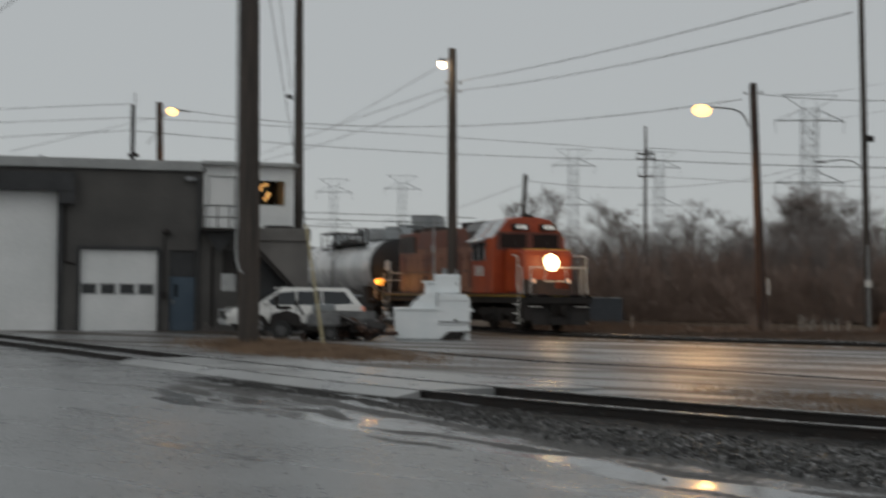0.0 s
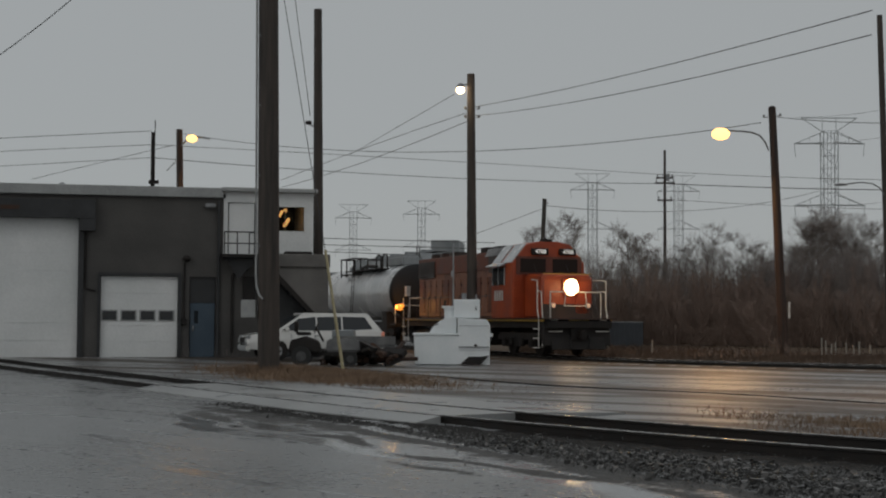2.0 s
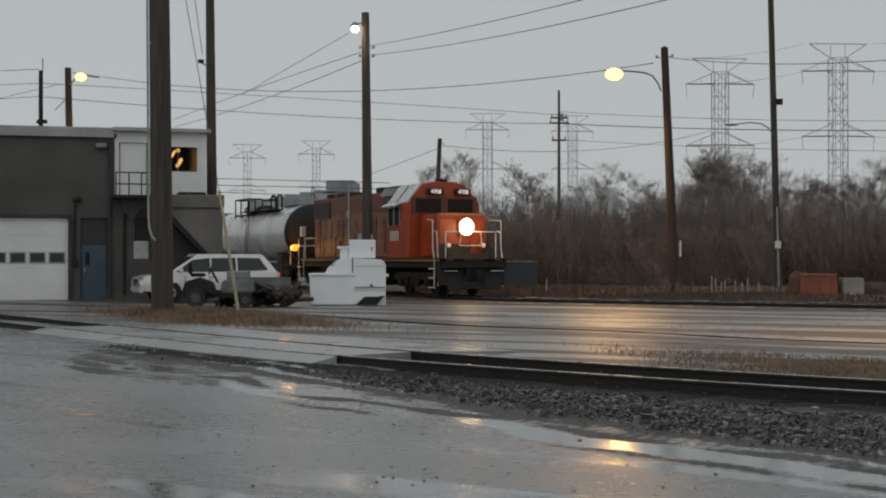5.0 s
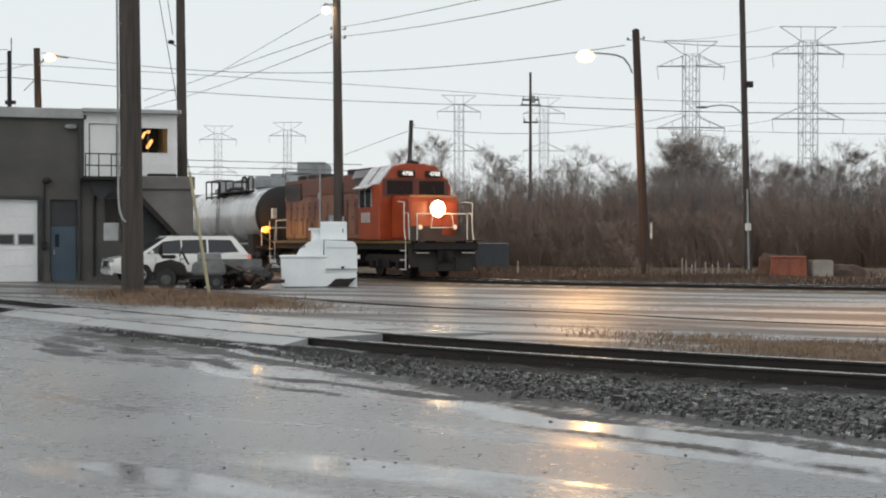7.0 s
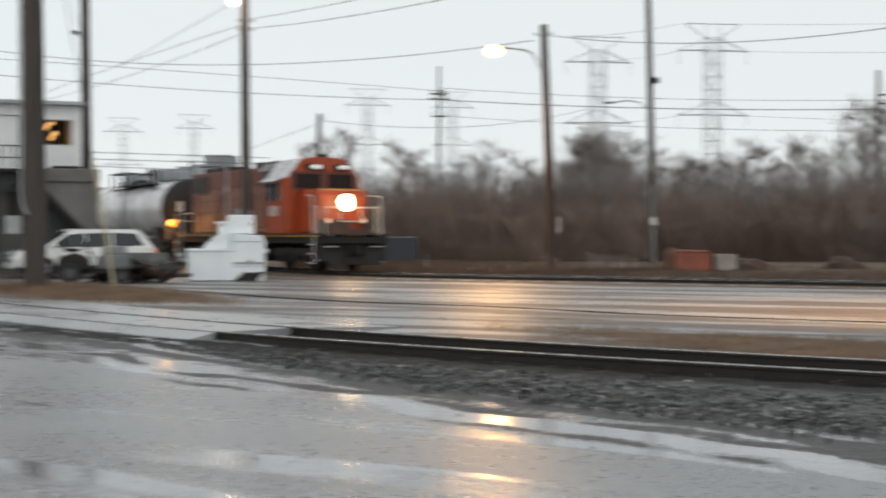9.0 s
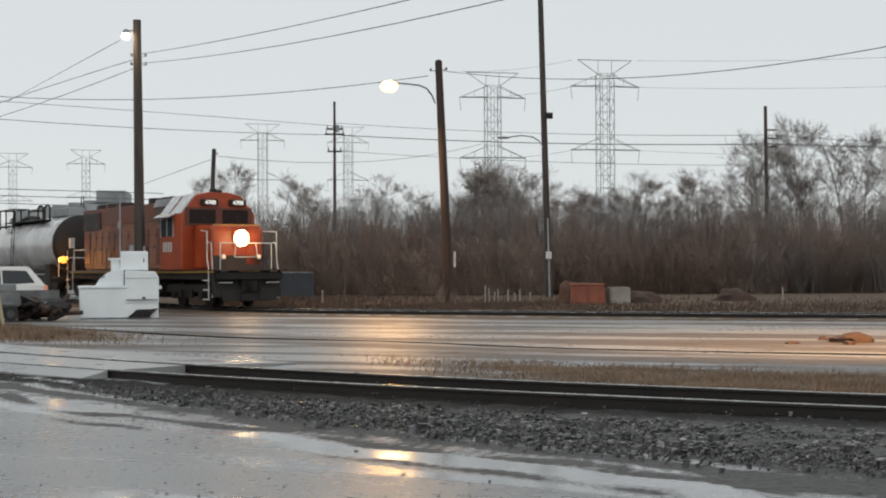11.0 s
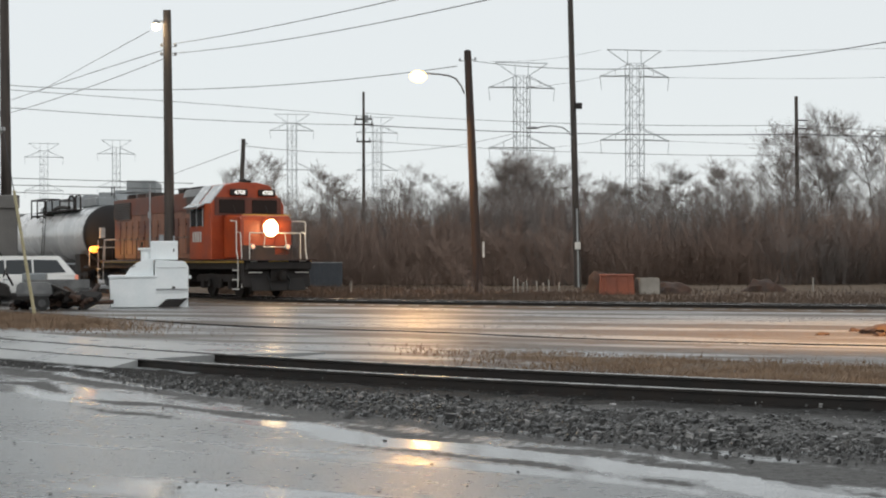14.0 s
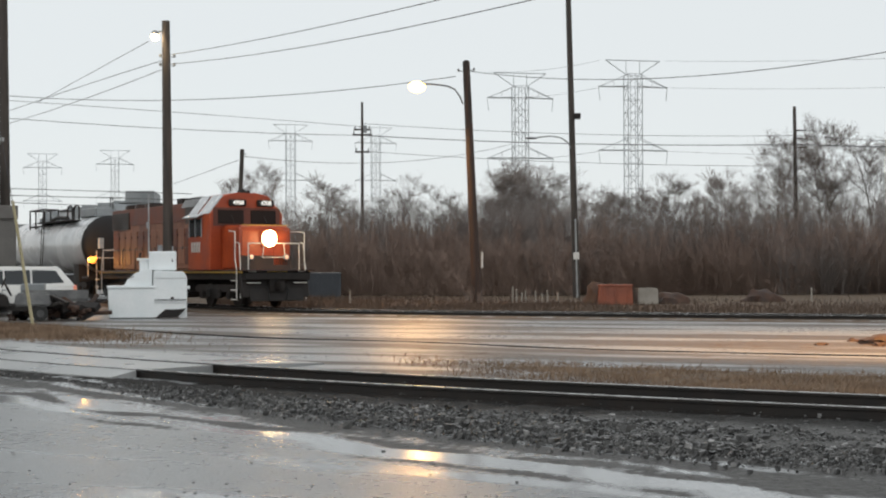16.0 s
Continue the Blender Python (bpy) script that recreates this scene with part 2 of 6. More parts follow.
BROWNRUST = surface("brown_rust", (0.035, 0.021, 0.016), (0.085, 0.045, 0.03), (0.6, 0.9), 0.1, 2, 20, 0.3)
TRUCKBLUE = surface("blue_grey_sheet", (0.03, 0.036, 0.046), (0.05, 0.058, 0.07), (0.45, 0.65), 0, 0.8, 12, 0.05)
SODIUM = glow("sodium_lamp", (1.0, 0.50, 0.13), 8)
WARM = glow("warm_lamp", (1.0, 0.72, 0.40), 40)
HEADLIGHT = glow("headlight", (1.0, 0.72, 0.36), 16)
AMBER = glow("amber_step_lamp", (1.0, 0.36, 0.05), 2.4)
TUBE = glow("window_lamp", (1.0, 0.50, 0.15), 1.8)

# ---- mesh helpers ----


def box(bm, c, s, rot=None, taper=None):
    r = bmesh.ops.create_cube(bm, size=1.0)
    m = Matrix.Translation(c) @ (rot.to_4x4() if rot else Matrix()) @ Matrix.Diagonal((*s, 1))
    if taper:
        for v in r["verts"]:
            if v.co.z > 0:
                v.co.x *= taper[0]
                v.co.y *= taper[1]
    bmesh.ops.transform(bm, matrix=m, verts=r["verts"])
    return bm


def rod(bm, a, b, r1, r2=None, n=10, caps=True):
    a, b = Vector(a), Vector(b)
    d = b - a
    r = bmesh.ops.create_cone(bm, cap_ends=caps, segments=n, radius1=r1, radius2=r1 if r2 is None else r2, depth=d.length)
    bmesh.ops.transform(bm, matrix=Matrix.Translation((a + b) / 2) @ d.to_track_quat("Z", "Y").to_matrix().to_4x4(), verts=r["verts"])
    return bm


def pipe(bm, pts, r, n=8):
    for a, b in zip(pts, pts[1:]):
        rod(bm, a, b, r, n=n)
    return bm


def ball(bm, c, r, s=(1, 1, 1), u=14, v=10):
    q = bmesh.ops.create_uvsphere(bm, u_segments=u, v_segments=v, radius=r)
    bmesh.ops.transform(bm, matrix=Matrix.Translation(c) @ Matrix.Diagonal((*s, 1)), verts=q["verts"])
    return bm


def prism(bm, prof, y0, y1):
    """A profile of (x, z) drawn out along y."""
    a, b = [bm.verts.new((x, y0, z)) for x, z in prof], [bm.verts.new((x, y1, z)) for x, z in prof]
    k = len(prof)
    bm.faces.new(a)
    bm.faces.new(b[::-1])
    for i in range(k):
        bm.faces.new((a[i], b[i], b[(i + 1) % k], a[(i + 1) % k]))
    bmesh.ops.recalc_face_normals(bm, faces=bm.faces)
    return bm


def bevelled(bm, w, seg=2, angle=40):
    e = [q for q in bm.edges if len(q.link_faces) == 2 and q.calc_face_angle(0) > radians(angle)]
    bmesh.ops.bevel(bm, geom=e, offset=w, segments=seg, affect="EDGES", clamp_overlap=True)
    return bm


def finish(name, bm, material, smooth=35):
    me = bpy.data.meshes.new(name)
    bm.to_mesh(me)
    bm.free()
    me.materials.append(material)
    if smooth and len(me.polygons):
        me.polygons.foreach_set("use_smooth", [True] * len(me.polygons))
        me.set_sharp_from_angle(angle=radians(smooth))
    return me


def part(name, bm, material, parent, label="", at=None):
    ob = new(name, finish(name, bm, material))
    ob.parent = parent
    if at is not None:
        ob.matrix_basis = at
    return tagged(ob, label)


def again(ob, at):
    """One more piece on the mesh of ob, under the same parent."""
    q = new(ob.name.split(".")[0], ob.data)
    q.parent = ob.parent
    q.matrix_basis = at
    return q


def thing(name, m, label, category, group="", kind=""):
    ob = new(name)
    ob.empty_display_size = 0.3
    ob.matrix_world = m
    return tagged(ob, label, category, group, kind)


def raw(name, verts, faces, material):
    me = bpy.data.meshes.new(name)
    me.from_pydata(verts, [], faces)
    me.materials.append(material)
    me.update()
    return me


def N():
    return bmesh.new()


# ---- plan curves ----


class Curve:
    """A smooth plan line through a few stations."""

    def __init__(self, pts, step=0.5):
        p = [Vector(q).to_3d() for q in pts]
        p = [p[0] * 2 - p[1]] + p + [p[-1] * 2 - p[-2]]
        out = []
        for i in range(1, len(p) - 2):
            k = max(2, int((p[i + 1] - p[i]).length / step))
            for j in range(k):
                t = j / k
                a, b, c, d = p[i - 1:i + 3]
                out.append(0.5 * (2 * b + (c - a) * t + (2 * a - 5 * b + 4 * c - d) * t * t + (3 * b - a - 3 * c + d) * t ** 3))
        out.append(p[-2])
        self.p = out
        self.xy = np.array([(q.x, q.y) for q in out])
        d = np.gradient(self.xy, axis=0)
        self.t = d / np.linalg.norm(d, axis=1)[:, None]
        self.n = np.stack([-self.t[:, 1], self.t[:, 0]], 1)

    def away(self, q):
        """Signed distance of the plan points q (k, 2) from the line, positive to its left."""
        out = np.empty(len(q))
        for i in range(0, len(q), 4000):
            d = q[i:i + 4000, None, :] - self.xy[None]
            j = (d ** 2).sum(2).argmin(1)
            r = d[np.arange(len(j)), j]
            out[i:i + 4000] = (r * self.n[j]).sum(1)
        return out

    def offset(self, s):
        return self.xy + self.n * s


NEAR = Curve([(-34, 68), (-22, 50.5), (-16, 41.8), (-10.6, 34.3), (-5.3, 27.0), (-1.8, 22.6), (1.6, 19.1), (5.0, 16.2), (9.0, 13.3), (15, 9.6), (24, 5.0), (40, -2)])
FAR = Curve([(-38.5, 138.5), (-24.6, 108.6), (-11.89, 81.43), (-7.67, 72.36), (-3.44, 63.3), (-0.06, 56.05), (2.4, 52.8), (5.0, 50.6), (9.8, 47.6), (13.6, 45.2), (20, 41.6), (32, 36.5), (60, 27)])
MIDDLE = Curve([(-9, 46), (-5, 39.5), (-1.1, 33.7), (2.6, 30.4), (5.6, 27.0), (10, 24.0), (18, 20), (30, 15)])


def smooth01(a, lo, hi):
    t = np.clip((a - lo) / (hi - lo), 0, 1)
    return t * t * (3 - 2 * t)


def spread(marks):
    """Grid lines from stretches of (from, to, step)."""
    out = []
    for a, b, s in marks:
        out += list(np.arange(a, b, s))
    return np.array(out)


# plan x, and how far stones and mud reach from the siding
SHOULDER = ([-12, -6, -3, -1.3, 0, 1.6, 4, 8], [2.0, 2.5, 2.8, 3.3, 3.9, 4.6, 5.7, 6.3])


def make_ground():
    far = list(np.geomspace(90, 3500, 14))
    xs = np.array([-v for v in far[::-1]] + list(spread([(-80, -24, 2.0), (-24, -6, 0.3), (-6, 8, 0.11), (8, 24, 0.3), (24, 80, 2.0)])) + [80] + far)
    ys = np.array([-v for v in far[::-1]] + list(spread([(-80, 0, 8), (0, 6, 1.0), (6, 8.5, 0.25), (8.5, 21, 0.1), (21, 26, 0.25), (26, 60, 0.5), (60, 130, 2.5)])) + [130] + list(np.geomspace(150, 3500, 12)))
    X, Y = np.meshgrid(xs, ys)
    q = np.stack([X.ravel(), Y.ravel()], 1)
    s, f, m = NEAR.away(q), FAR.away(q), MIDDLE.away(q)
    near = np.hypot(q[:, 0], q[:, 1]) < 140
    wide = np.interp(q[:, 0], *SHOULDER)
    sway = np.array([noise.noise((x * 0.35, y * 0.35, 5.7)) + 0.45 * noise.noise((x * 1.3, y * 1.3, 2.2)) + 0.25 * noise.noise((x * 3.7, y * 3.7, 8.2)) if abs(x) < 24 and 0 < y < 60 else 0 for x, y in q])
    gravel = smooth01(-s, -0.9, -0.6) * (1 - smooth01(-s, wide, wide + 0.7))
    ruts = sum(a * np.exp(-((-s - wide - o - 0.35 * sway) / w) ** 2) for o, w, a in ((-1.15, 0.15, 0.85), (-0.5, 0.17, 1.0), (0.15, 0.13, 0.8)))
    ruts *= np.clip(0.8 + 0.9 * np.roll(sway, 40), 0.25, 1)
    gravel *= 1 - 0.95 * np.clip(ruts, 0, 1) * smooth01(q[:, 0], -7.5, -5.0) * (s < 0)
    # beyond the mud, water stands in winding wheel marks between dark lines
    u = -s - wide
    bend = np.array([noise.noise((x * 0.3, y * 0.3, 11.7)) + 0.4 * noise.noise((x * 0.9, y * 0.9, 4.2)) if abs(x) < 24 and 0 < y < 60 else 0 for x, y in q])
    breaks = np.array([noise.noise((x * 0.5, y * 0.5, 21.3)) + 0.6 * noise.noise((x * 1.6, y * 1.6, 14.2)) if abs(x) < 24 and 0 < y < 60 else 0 for x, y in q])
    lines = np.sin(6.283 * (u / 0.95 + 0.8 * bend)) + 1.1 * breaks
    marks = smooth01(u, -0.3, 0.1) * (1 - smooth01(u - 0.5 * sway, 1.3, 2.2)) * (s < 0) * smooth01(q[:, 0], -8, -5)
    open_track = smooth01(q[:, 0], -1.6, -0.6)
    gravel *= np.maximum(open_track, smooth01(-s, 0.9, 1.3) * smooth01(q[:, 0], -9, -4))
    gravel = np.maximum(gravel, marks * smooth01(-lines, 0.1, 1.0) * 0.9)
    grass = smooth01(s, 0.9, 1.6) * (1 - smooth01(s, 4.2, 6.0)) * smooth01(q[:, 0] + 0.3 * s, 2.5, 8.0)
    tuft = np.exp(-(((q[:, 0] + 8.0 - (41.0 - q[:, 1]) * 0.5) / 2.2) ** 2) - ((q[:, 1] - 38.5) / 3.8) ** 2)
    grass = np.maximum(grass, tuft * 1.35)
    beyond = smooth01(f, 1.0, 2.2)
    grass = np.maximum(grass, beyond * 0.95)
    grass = np.maximum(grass, np.exp(-((f + 2.4) / 1.0) ** 2) * 0.72)
    grass = np.maximum(grass, np.where(np.abs(f) < 1.4, 0.8, 0))
    grass = np.maximum(grass, smooth01(q[:, 0] - 0.55 * q[:, 1], -2, 9) * (s > 4) * (f < 0) * 0.75)
    grass = np.maximum(grass, (s > 2.5) * (f < -1.5) * smooth01(q[:, 0], -6, 4) * 0.30)
    grass = np.where((q[:, 0] < -9) & (q[:, 1] > 46), grass * 0.4, grass)
    grass = np.where(near, grass, 0.9)
    gravel = np.maximum(np.where(near, gravel, 0), np.where(np.abs(f) < 1.6, 0.3, 0))
    band = np.clip(marks * smooth01(lines, -0.6, 0.3) + 0.9 * ruts, 0, 1) * (s < 0)
    near_film = 0.24 * (1 - smooth01(q[:, 1], 8.5, 11.5)) * (1 - smooth01(q[:, 0], -0.5, 1.5))       # standing water nearest the roadside
    road = np.where(s < 0, 0.39 + 0.61 * band + near_film * (1 - band), 0.46)
    wet = np.where(near, np.maximum(1 - grass * 1.1, 0) * (1 - 0.85 * gravel) * road, 0)
    oily = np.where(near, (1 - smooth01(np.where(s < 0, -s - 0.5 - 0.25 * sway, s), 1.3, 2.1)) * 0.9, 0)
    yard = np.where(near & (s > 1.5), 1.0, 0.0)
    z = np.zeros(len(q))
    rut = np.array([noise.noise((x * 0.22, y * 0.22, 3.3)) + 0.4 * noise.noise((x * 0.9, y * 0.9, 7.1)) if n_ else 0 for (x, y), n_ in zip(q, near)])
    z += 0.016 * rut * near
    lumps = np.array([noise.noise((x * 2.6, y * 2.6, 9.0)) if g > 0.05 else 0 for (x, y), g in zip(q, gravel)])
    heap = gravel * (1 - 0.93 * smooth01(-s, wide - 2.2, wide - 1.1) * (s < 0))
    z += heap * (0.035 * lumps + 0.03)
    z -= np.where((np.abs(s) < 1.35) & near, 0.05 * open_track, 0)
    z += grass * 0.03 * near
    z = np.where(near, z, -0.02)
    nx, ny = len(xs), len(ys)
    i = np.arange(nx * ny).reshape(ny, nx)
    faces = np.stack([i[:-1, :-1], i[:-1, 1:], i[1:, 1:], i[1:, :-1]], -1).reshape(-1, 4)
    me = raw("ground", np.column_stack([q, z]).tolist(), faces.tolist(), GROUND)
    for k, v in (("gravel", gravel), ("grass", grass), ("wet", wet), ("oily", oily), ("yard", yard)):
        me.attributes.new(k, "FLOAT", "POINT").data.foreach_set("value", v.astype(np.float32))
    me.polygons.foreach_set("use_smooth", [True] * len(me.polygons))
    tagged(new("ground", me), "wet asphalt yard with puddles, stone shoulder and dead grass", "ground", kind="structure")


def sweep(name, line, prof, material, parent, label=""):
    """A closed profile (across, up) drawn along plan points with their normals."""
    xy, nn = line
    k, v, f = len(prof), [], []
    for (x, y), (a, b) in zip(xy, nn):
        v += [(x + a * o, y + b * o, z) for o, z in prof]
    for i in range(len(xy) - 1):
        for j in range(k):
            f.append((i * k + j, i * k + (j + 1) % k, (i + 1) * k + (j + 1) % k, (i + 1) * k + j))
    f += [tuple(range(k))[::-1], tuple(range((len(xy) - 1) * k, len(xy) * k))]
    ob = new(name, raw(name, v, f, material))
    ob.parent = parent
    return tagged(ob, label)


def rail_profile(side, top, h=0.17):
    b = top - h
    web = [(-0.07, b), (0.07, b), (0.065, b + 0.015), (0.012, b + 0.04), (0.012, top - 0.045), (0.034, top - 0.035), (0.034, top - 0.006), (-0.034, top - 0.006), (-0.034, top - 0.035), (-0.012, top - 0.045), (-0.012, b + 0.04), (-0.065, b + 0.015)]
    return [(side + o, z) for o, z in web]


def make_track(name, curve, top, label, ties=None, h=0.17, polished=True):
    t = thing(name, pose(0, 0, 0), label, "railway track", kind="structure")
    for side in (-0.7525, 0.7525) if polished else (0.7525,):
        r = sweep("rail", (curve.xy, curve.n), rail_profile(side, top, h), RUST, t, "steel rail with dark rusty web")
        if not polished:
            continue
        sweep("rail_head", (curve.xy, curve.n), [(side - 0.034, top - 0.005), (side + 0.034, top - 0.005), (side + 0.028, top + 0.003), (side - 0.028, top + 0.003)], STEEL, t, "polished wet rail head")
    if ties:
        bm = bevelled(box(N(), (0, 0, 0), (0.22, 2.5, 0.16)), 0.015, 1)
        me = finish("tie", bm, TIE)
        d = np.concatenate([[0], np.cumsum(np.linalg.norm(np.diff(curve.xy, axis=0), axis=1))])
        for u in np.arange(ties[0], ties[1], 0.56):
            x, y = np.interp(u, d, curve.xy[:, 0]), np.interp(u, d, curve.xy[:, 1])
            a = math.atan2(np.interp(u, d, curve.t[:, 1]), np.interp(u, d, curve.t[:, 0]))
            o = new("tie", me)
            o.parent = t
            o.matrix_basis = pose(x, y, top - h - 0.085 + random.uniform(-0.008, 0.004), 0, random.uniform(-0.6, 0.6), math.degrees(a) + random.uniform(-1.5, 1.5))
    return t


def make_tracks():
    d = np.concatenate([[0], np.cumsum(np.linalg.norm(np.diff(NEAR.xy, axis=0), axis=1))])
    j = int(np.argmin(np.abs(NEAR.xy[:, 0] + 1.2)))
    make_track("track_near", NEAR, 0.125, "siding with dark ties and wet shining rail heads", ties=(d[j], d[j] + 32))
    make_track("track_far", FAR, 0.15, "running track with wet rails beside the brush", h=0.15)
    make_track("track_paved", MIDDLE, 0.04, "old dull rail sunk almost level into wet paving", h=0.12, polished=False)
    # asphalt laid between the rails where the road crosses the siding
    k = int(np.argmin(np.abs(NEAR.xy[:, 0] + 8.4)))
    line = (NEAR.xy[k:j], NEAR.n[k:j])
    ob = sweep("crossing_panel", line, [(-0.64, 0.0), (0.64, 0.0), (0.64, 0.112), (-0.64, 0.112)], PANEL, None)
    tagged(ob, "smooth wet asphalt crossing panel between the rails", "pavement", kind="structure")
    for nm, a, b in (("crossing_apron_far", 0.80, 3.0), ("crossing_apron_near", -1.25, -0.80)):
        ob = sweep(nm, line, [(a, 0.0), (b, 0.0), (b, 0.03 if b > 0 else 0.112), (a, 0.112 if b > 0 else 0.03)], PANEL, None)
        tagged(ob, "wet apron ramped up to the siding rails", "pavement", kind="structure")


def scatter_stones():
    rng = np.random.default_rng(5)
    V, F = [], []
    base = np.array([(x, y, z) for z in (-0.6, 0.6) for x, y in ((-0.8, -0.7), (0.8, -0.7), (0.8, 0.7), (-0.8, 0.7))], float)
    tri = [(0, 1, 5, 4), (1, 2, 6, 5), (2, 3, 7, 6), (3, 0, 4, 7), (4, 5, 6, 7)]
    k = int(np.argmin(np.abs(NEAR.xy[:, 0] + 5)))
    e = int(np.argmin(np.abs(NEAR.xy[:, 0] - 13)))
    for _ in range(46000):
        i = rng.integers(k, e)
        x0 = NEAR.xy[i, 0]
        w0, w1 = np.interp(x0, [-5, -1, 1, 8], [1.6, 1.7, 2.1, 2.3]), np.interp(x0, [-5, -1, 1, 3, 8], [1.9, 2.4, 3.6, 4.8, 5.2])
        s = -(w0 + (w1 - w0) * rng.beta(1.5, 1.7)) if rng.random() < 0.95 else rng.uniform(-1.7, 1.5)
        if rng.random() < np.interp(x0, [-1.5, 1.0, 3.0], [0.8, 0.3, 0.0]):
            continue
        if x0 < -1.2 and s > -1.5:
            continue
        p = NEAR.xy[i] + NEAR.n[i] * s + rng.normal(0, 0.2, 2)
        edge_ = np.interp(p[0], *SHOULDER) - rng.uniform(0.1, 0.9)
        if s < -1.7 and (-s > edge_ or rng.random() > np.interp(p[0], [-3, -0.5, 1.5], [0.12, 0.5, 1.0])):
            continue
        r = float(np.clip(rng.lognormal(-4.45, 0.55), 0.007, 0.06)) * (0.55 if x0 < 0 or s > -1.6 else 1)
        v = base * (r * rng.uniform(0.4, 1.3, (8, 1))) * rng.uniform(0.65, 1.3, 3)
        a = rng.uniform(0, 6.3)
        c, q = math.cos(a), math.sin(a)
        v = np.stack([v[:, 0] * c - v[:, 1] * q + 0.3 * v[:, 2], v[:, 0] * q + v[:, 1] * c, v[:, 2] * 1.35], 1)
        o = len(V)
        V += (v + [p[0], p[1], 0.03 + (0.0 if abs(s) > 0.9 else -0.05)]).tolist()
        F += [tuple(k_ + o for k_ in q_) for q_ in tri]
    for _ in range(1100):                      # stray pebbles on the road
        x, y = rng.uniform(-7, 9), rng.uniform(7.5, 22)
        if NEAR.away(np.array([[x, y]]))[0] > -2.2:
            continue
        r = float(np.clip(rng.lognormal(-4.9, 0.4), 0.004, 0.02))
        v = base * (r * rng.uniform(0.55, 1.25, (8, 1))) * (1.1, 0.9, 0.7)
        o = len(V)
        V += (v + [x, y, 0.004]).tolist()
        F += [tuple(k_ + o for k_ in q_) for q_ in tri]
    tagged(new("gravel", raw("gravel", V, F, STONE)), "loose grey ballast stones on the track shoulder", "gravel", kind="stuff")


def blades(name, spots, height, material, label, lean=0.5, width=0.004):
    rng = np.random.default_rng(8)
    V, F = [], []
    for x, y, h in spots:
        a, l_ = rng.uniform(0, 6.28), rng.uniform(0.1, lean)
        hh = height * h * rng.uniform(0.4, 1.3)
        w = width * (1 + y / 22)
        dx, dy = math.cos(a) * hh * l_, math.sin(a) * hh * l_
        o = len(V)
        V += [(x - w, y, -0.03), (x + w, y, -0.03), (x + dx, y + dy, hh)]
        F.append((o, o + 1, o + 2))
    tagged(new(name, raw(name, V, F, material)), label, "grass", kind="stuff")


def beside(rng, curve, s):
    """A plan point at the distance s to the left of a random station."""
    i = int(rng.integers(0, len(curve.xy) - 1))
    t = rng.random()
    return curve.xy[i] * (1 - t) + curve.xy[i + 1] * t + curve.n[i] * s


def make_grass():
    rng = np.random.default_rng(3)
    sp = []
    for _ in range(400000):                     # strip behind the siding
        s = 1.2 + rng.beta(1.3, 2.0) * 4.6
        p = beside(rng, NEAR, s)
        g = np.clip((p[0] + 0.3 * s - 3.0) / 6, 0, 1) * (0.35 + 0.65 * (noise.noise((p[0] * 0.9, p[1] * 0.9, 4)) > -0.1))
        if p[0] < 22 and rng.random() < g:
            sp.append((p[0], p[1], 0.5 + 0.7 * rng.random()))
    for _ in range(26000):                      # tufts round the pole and guard
        y = rng.normal(38.8, 2.6)
        x = -8.0 + (41.0 - y) * 0.5 + rng.normal(0, 1.0)
        near_pole = math.exp(-((x + 8.7) ** 2 + (y - 40.4) ** 2) / 1.5)
        if NEAR.away(np.array([[x, y]]))[0] > 1.4 and rng.random() < 0.35 + 0.65 * (noise.noise((x * 1.1, y * 1.1, 0)) > -0.05):
            sp.append((x, y, 0.6 + 1.3 * rng.random() + 1.6 * near_pole))
    for _ in range(5000):                      # thin weeds beside the far track
        p = beside(rng, FAR, -(1.5 + abs(rng.normal(0, 0.7))))
        if p[0] > -6:
            sp.append((p[0], p[1], 0.25 + 0.3 * rng.random()))
    blades("grass", sp, 0.10, GRASS, "dead tan grass along the siding and round the pole", 1.7)
    sp = []
    for _ in range(70000):
        p = beside(rng, FAR, 1.6 + abs(rng.normal(0, 9)))
        if p[0] > -3:
            sp.append((p[0], p[1], 0.6 + 0.8 * rng.random()))
    blades("tall_grass", sp, 0.2, DULLGRASS, "taller dull dead grass in front of the brush", 1.1, 0.005)


# ---- bare woodland ----


def limb(V, F, a, b, r1, r2):
    d = (b - a).normalized()
    u = d.orthogonal().normalized()
    w = d.cross(u)
    o = len(V)
    for c, r in ((a, r1), (b, r2)):
        for k in range(3):
            t = k * 2.0944
            V.append(c + (u * math.cos(t) + w * math.sin(t)) * r)
    F += [(o, o + 1, o + 4, o + 3), (o + 1, o + 2, o + 5, o + 4), (o + 2, o, o + 3, o + 5)]


def sliver(V, F, a, b, r):
    """The thinnest twig ends: one long tapering face."""
    u = (b - a).orthogonal().normalized() * r
    o = len(V)
    V += [a - u, a + u, b]
    F.append((o, o + 1, o + 2))


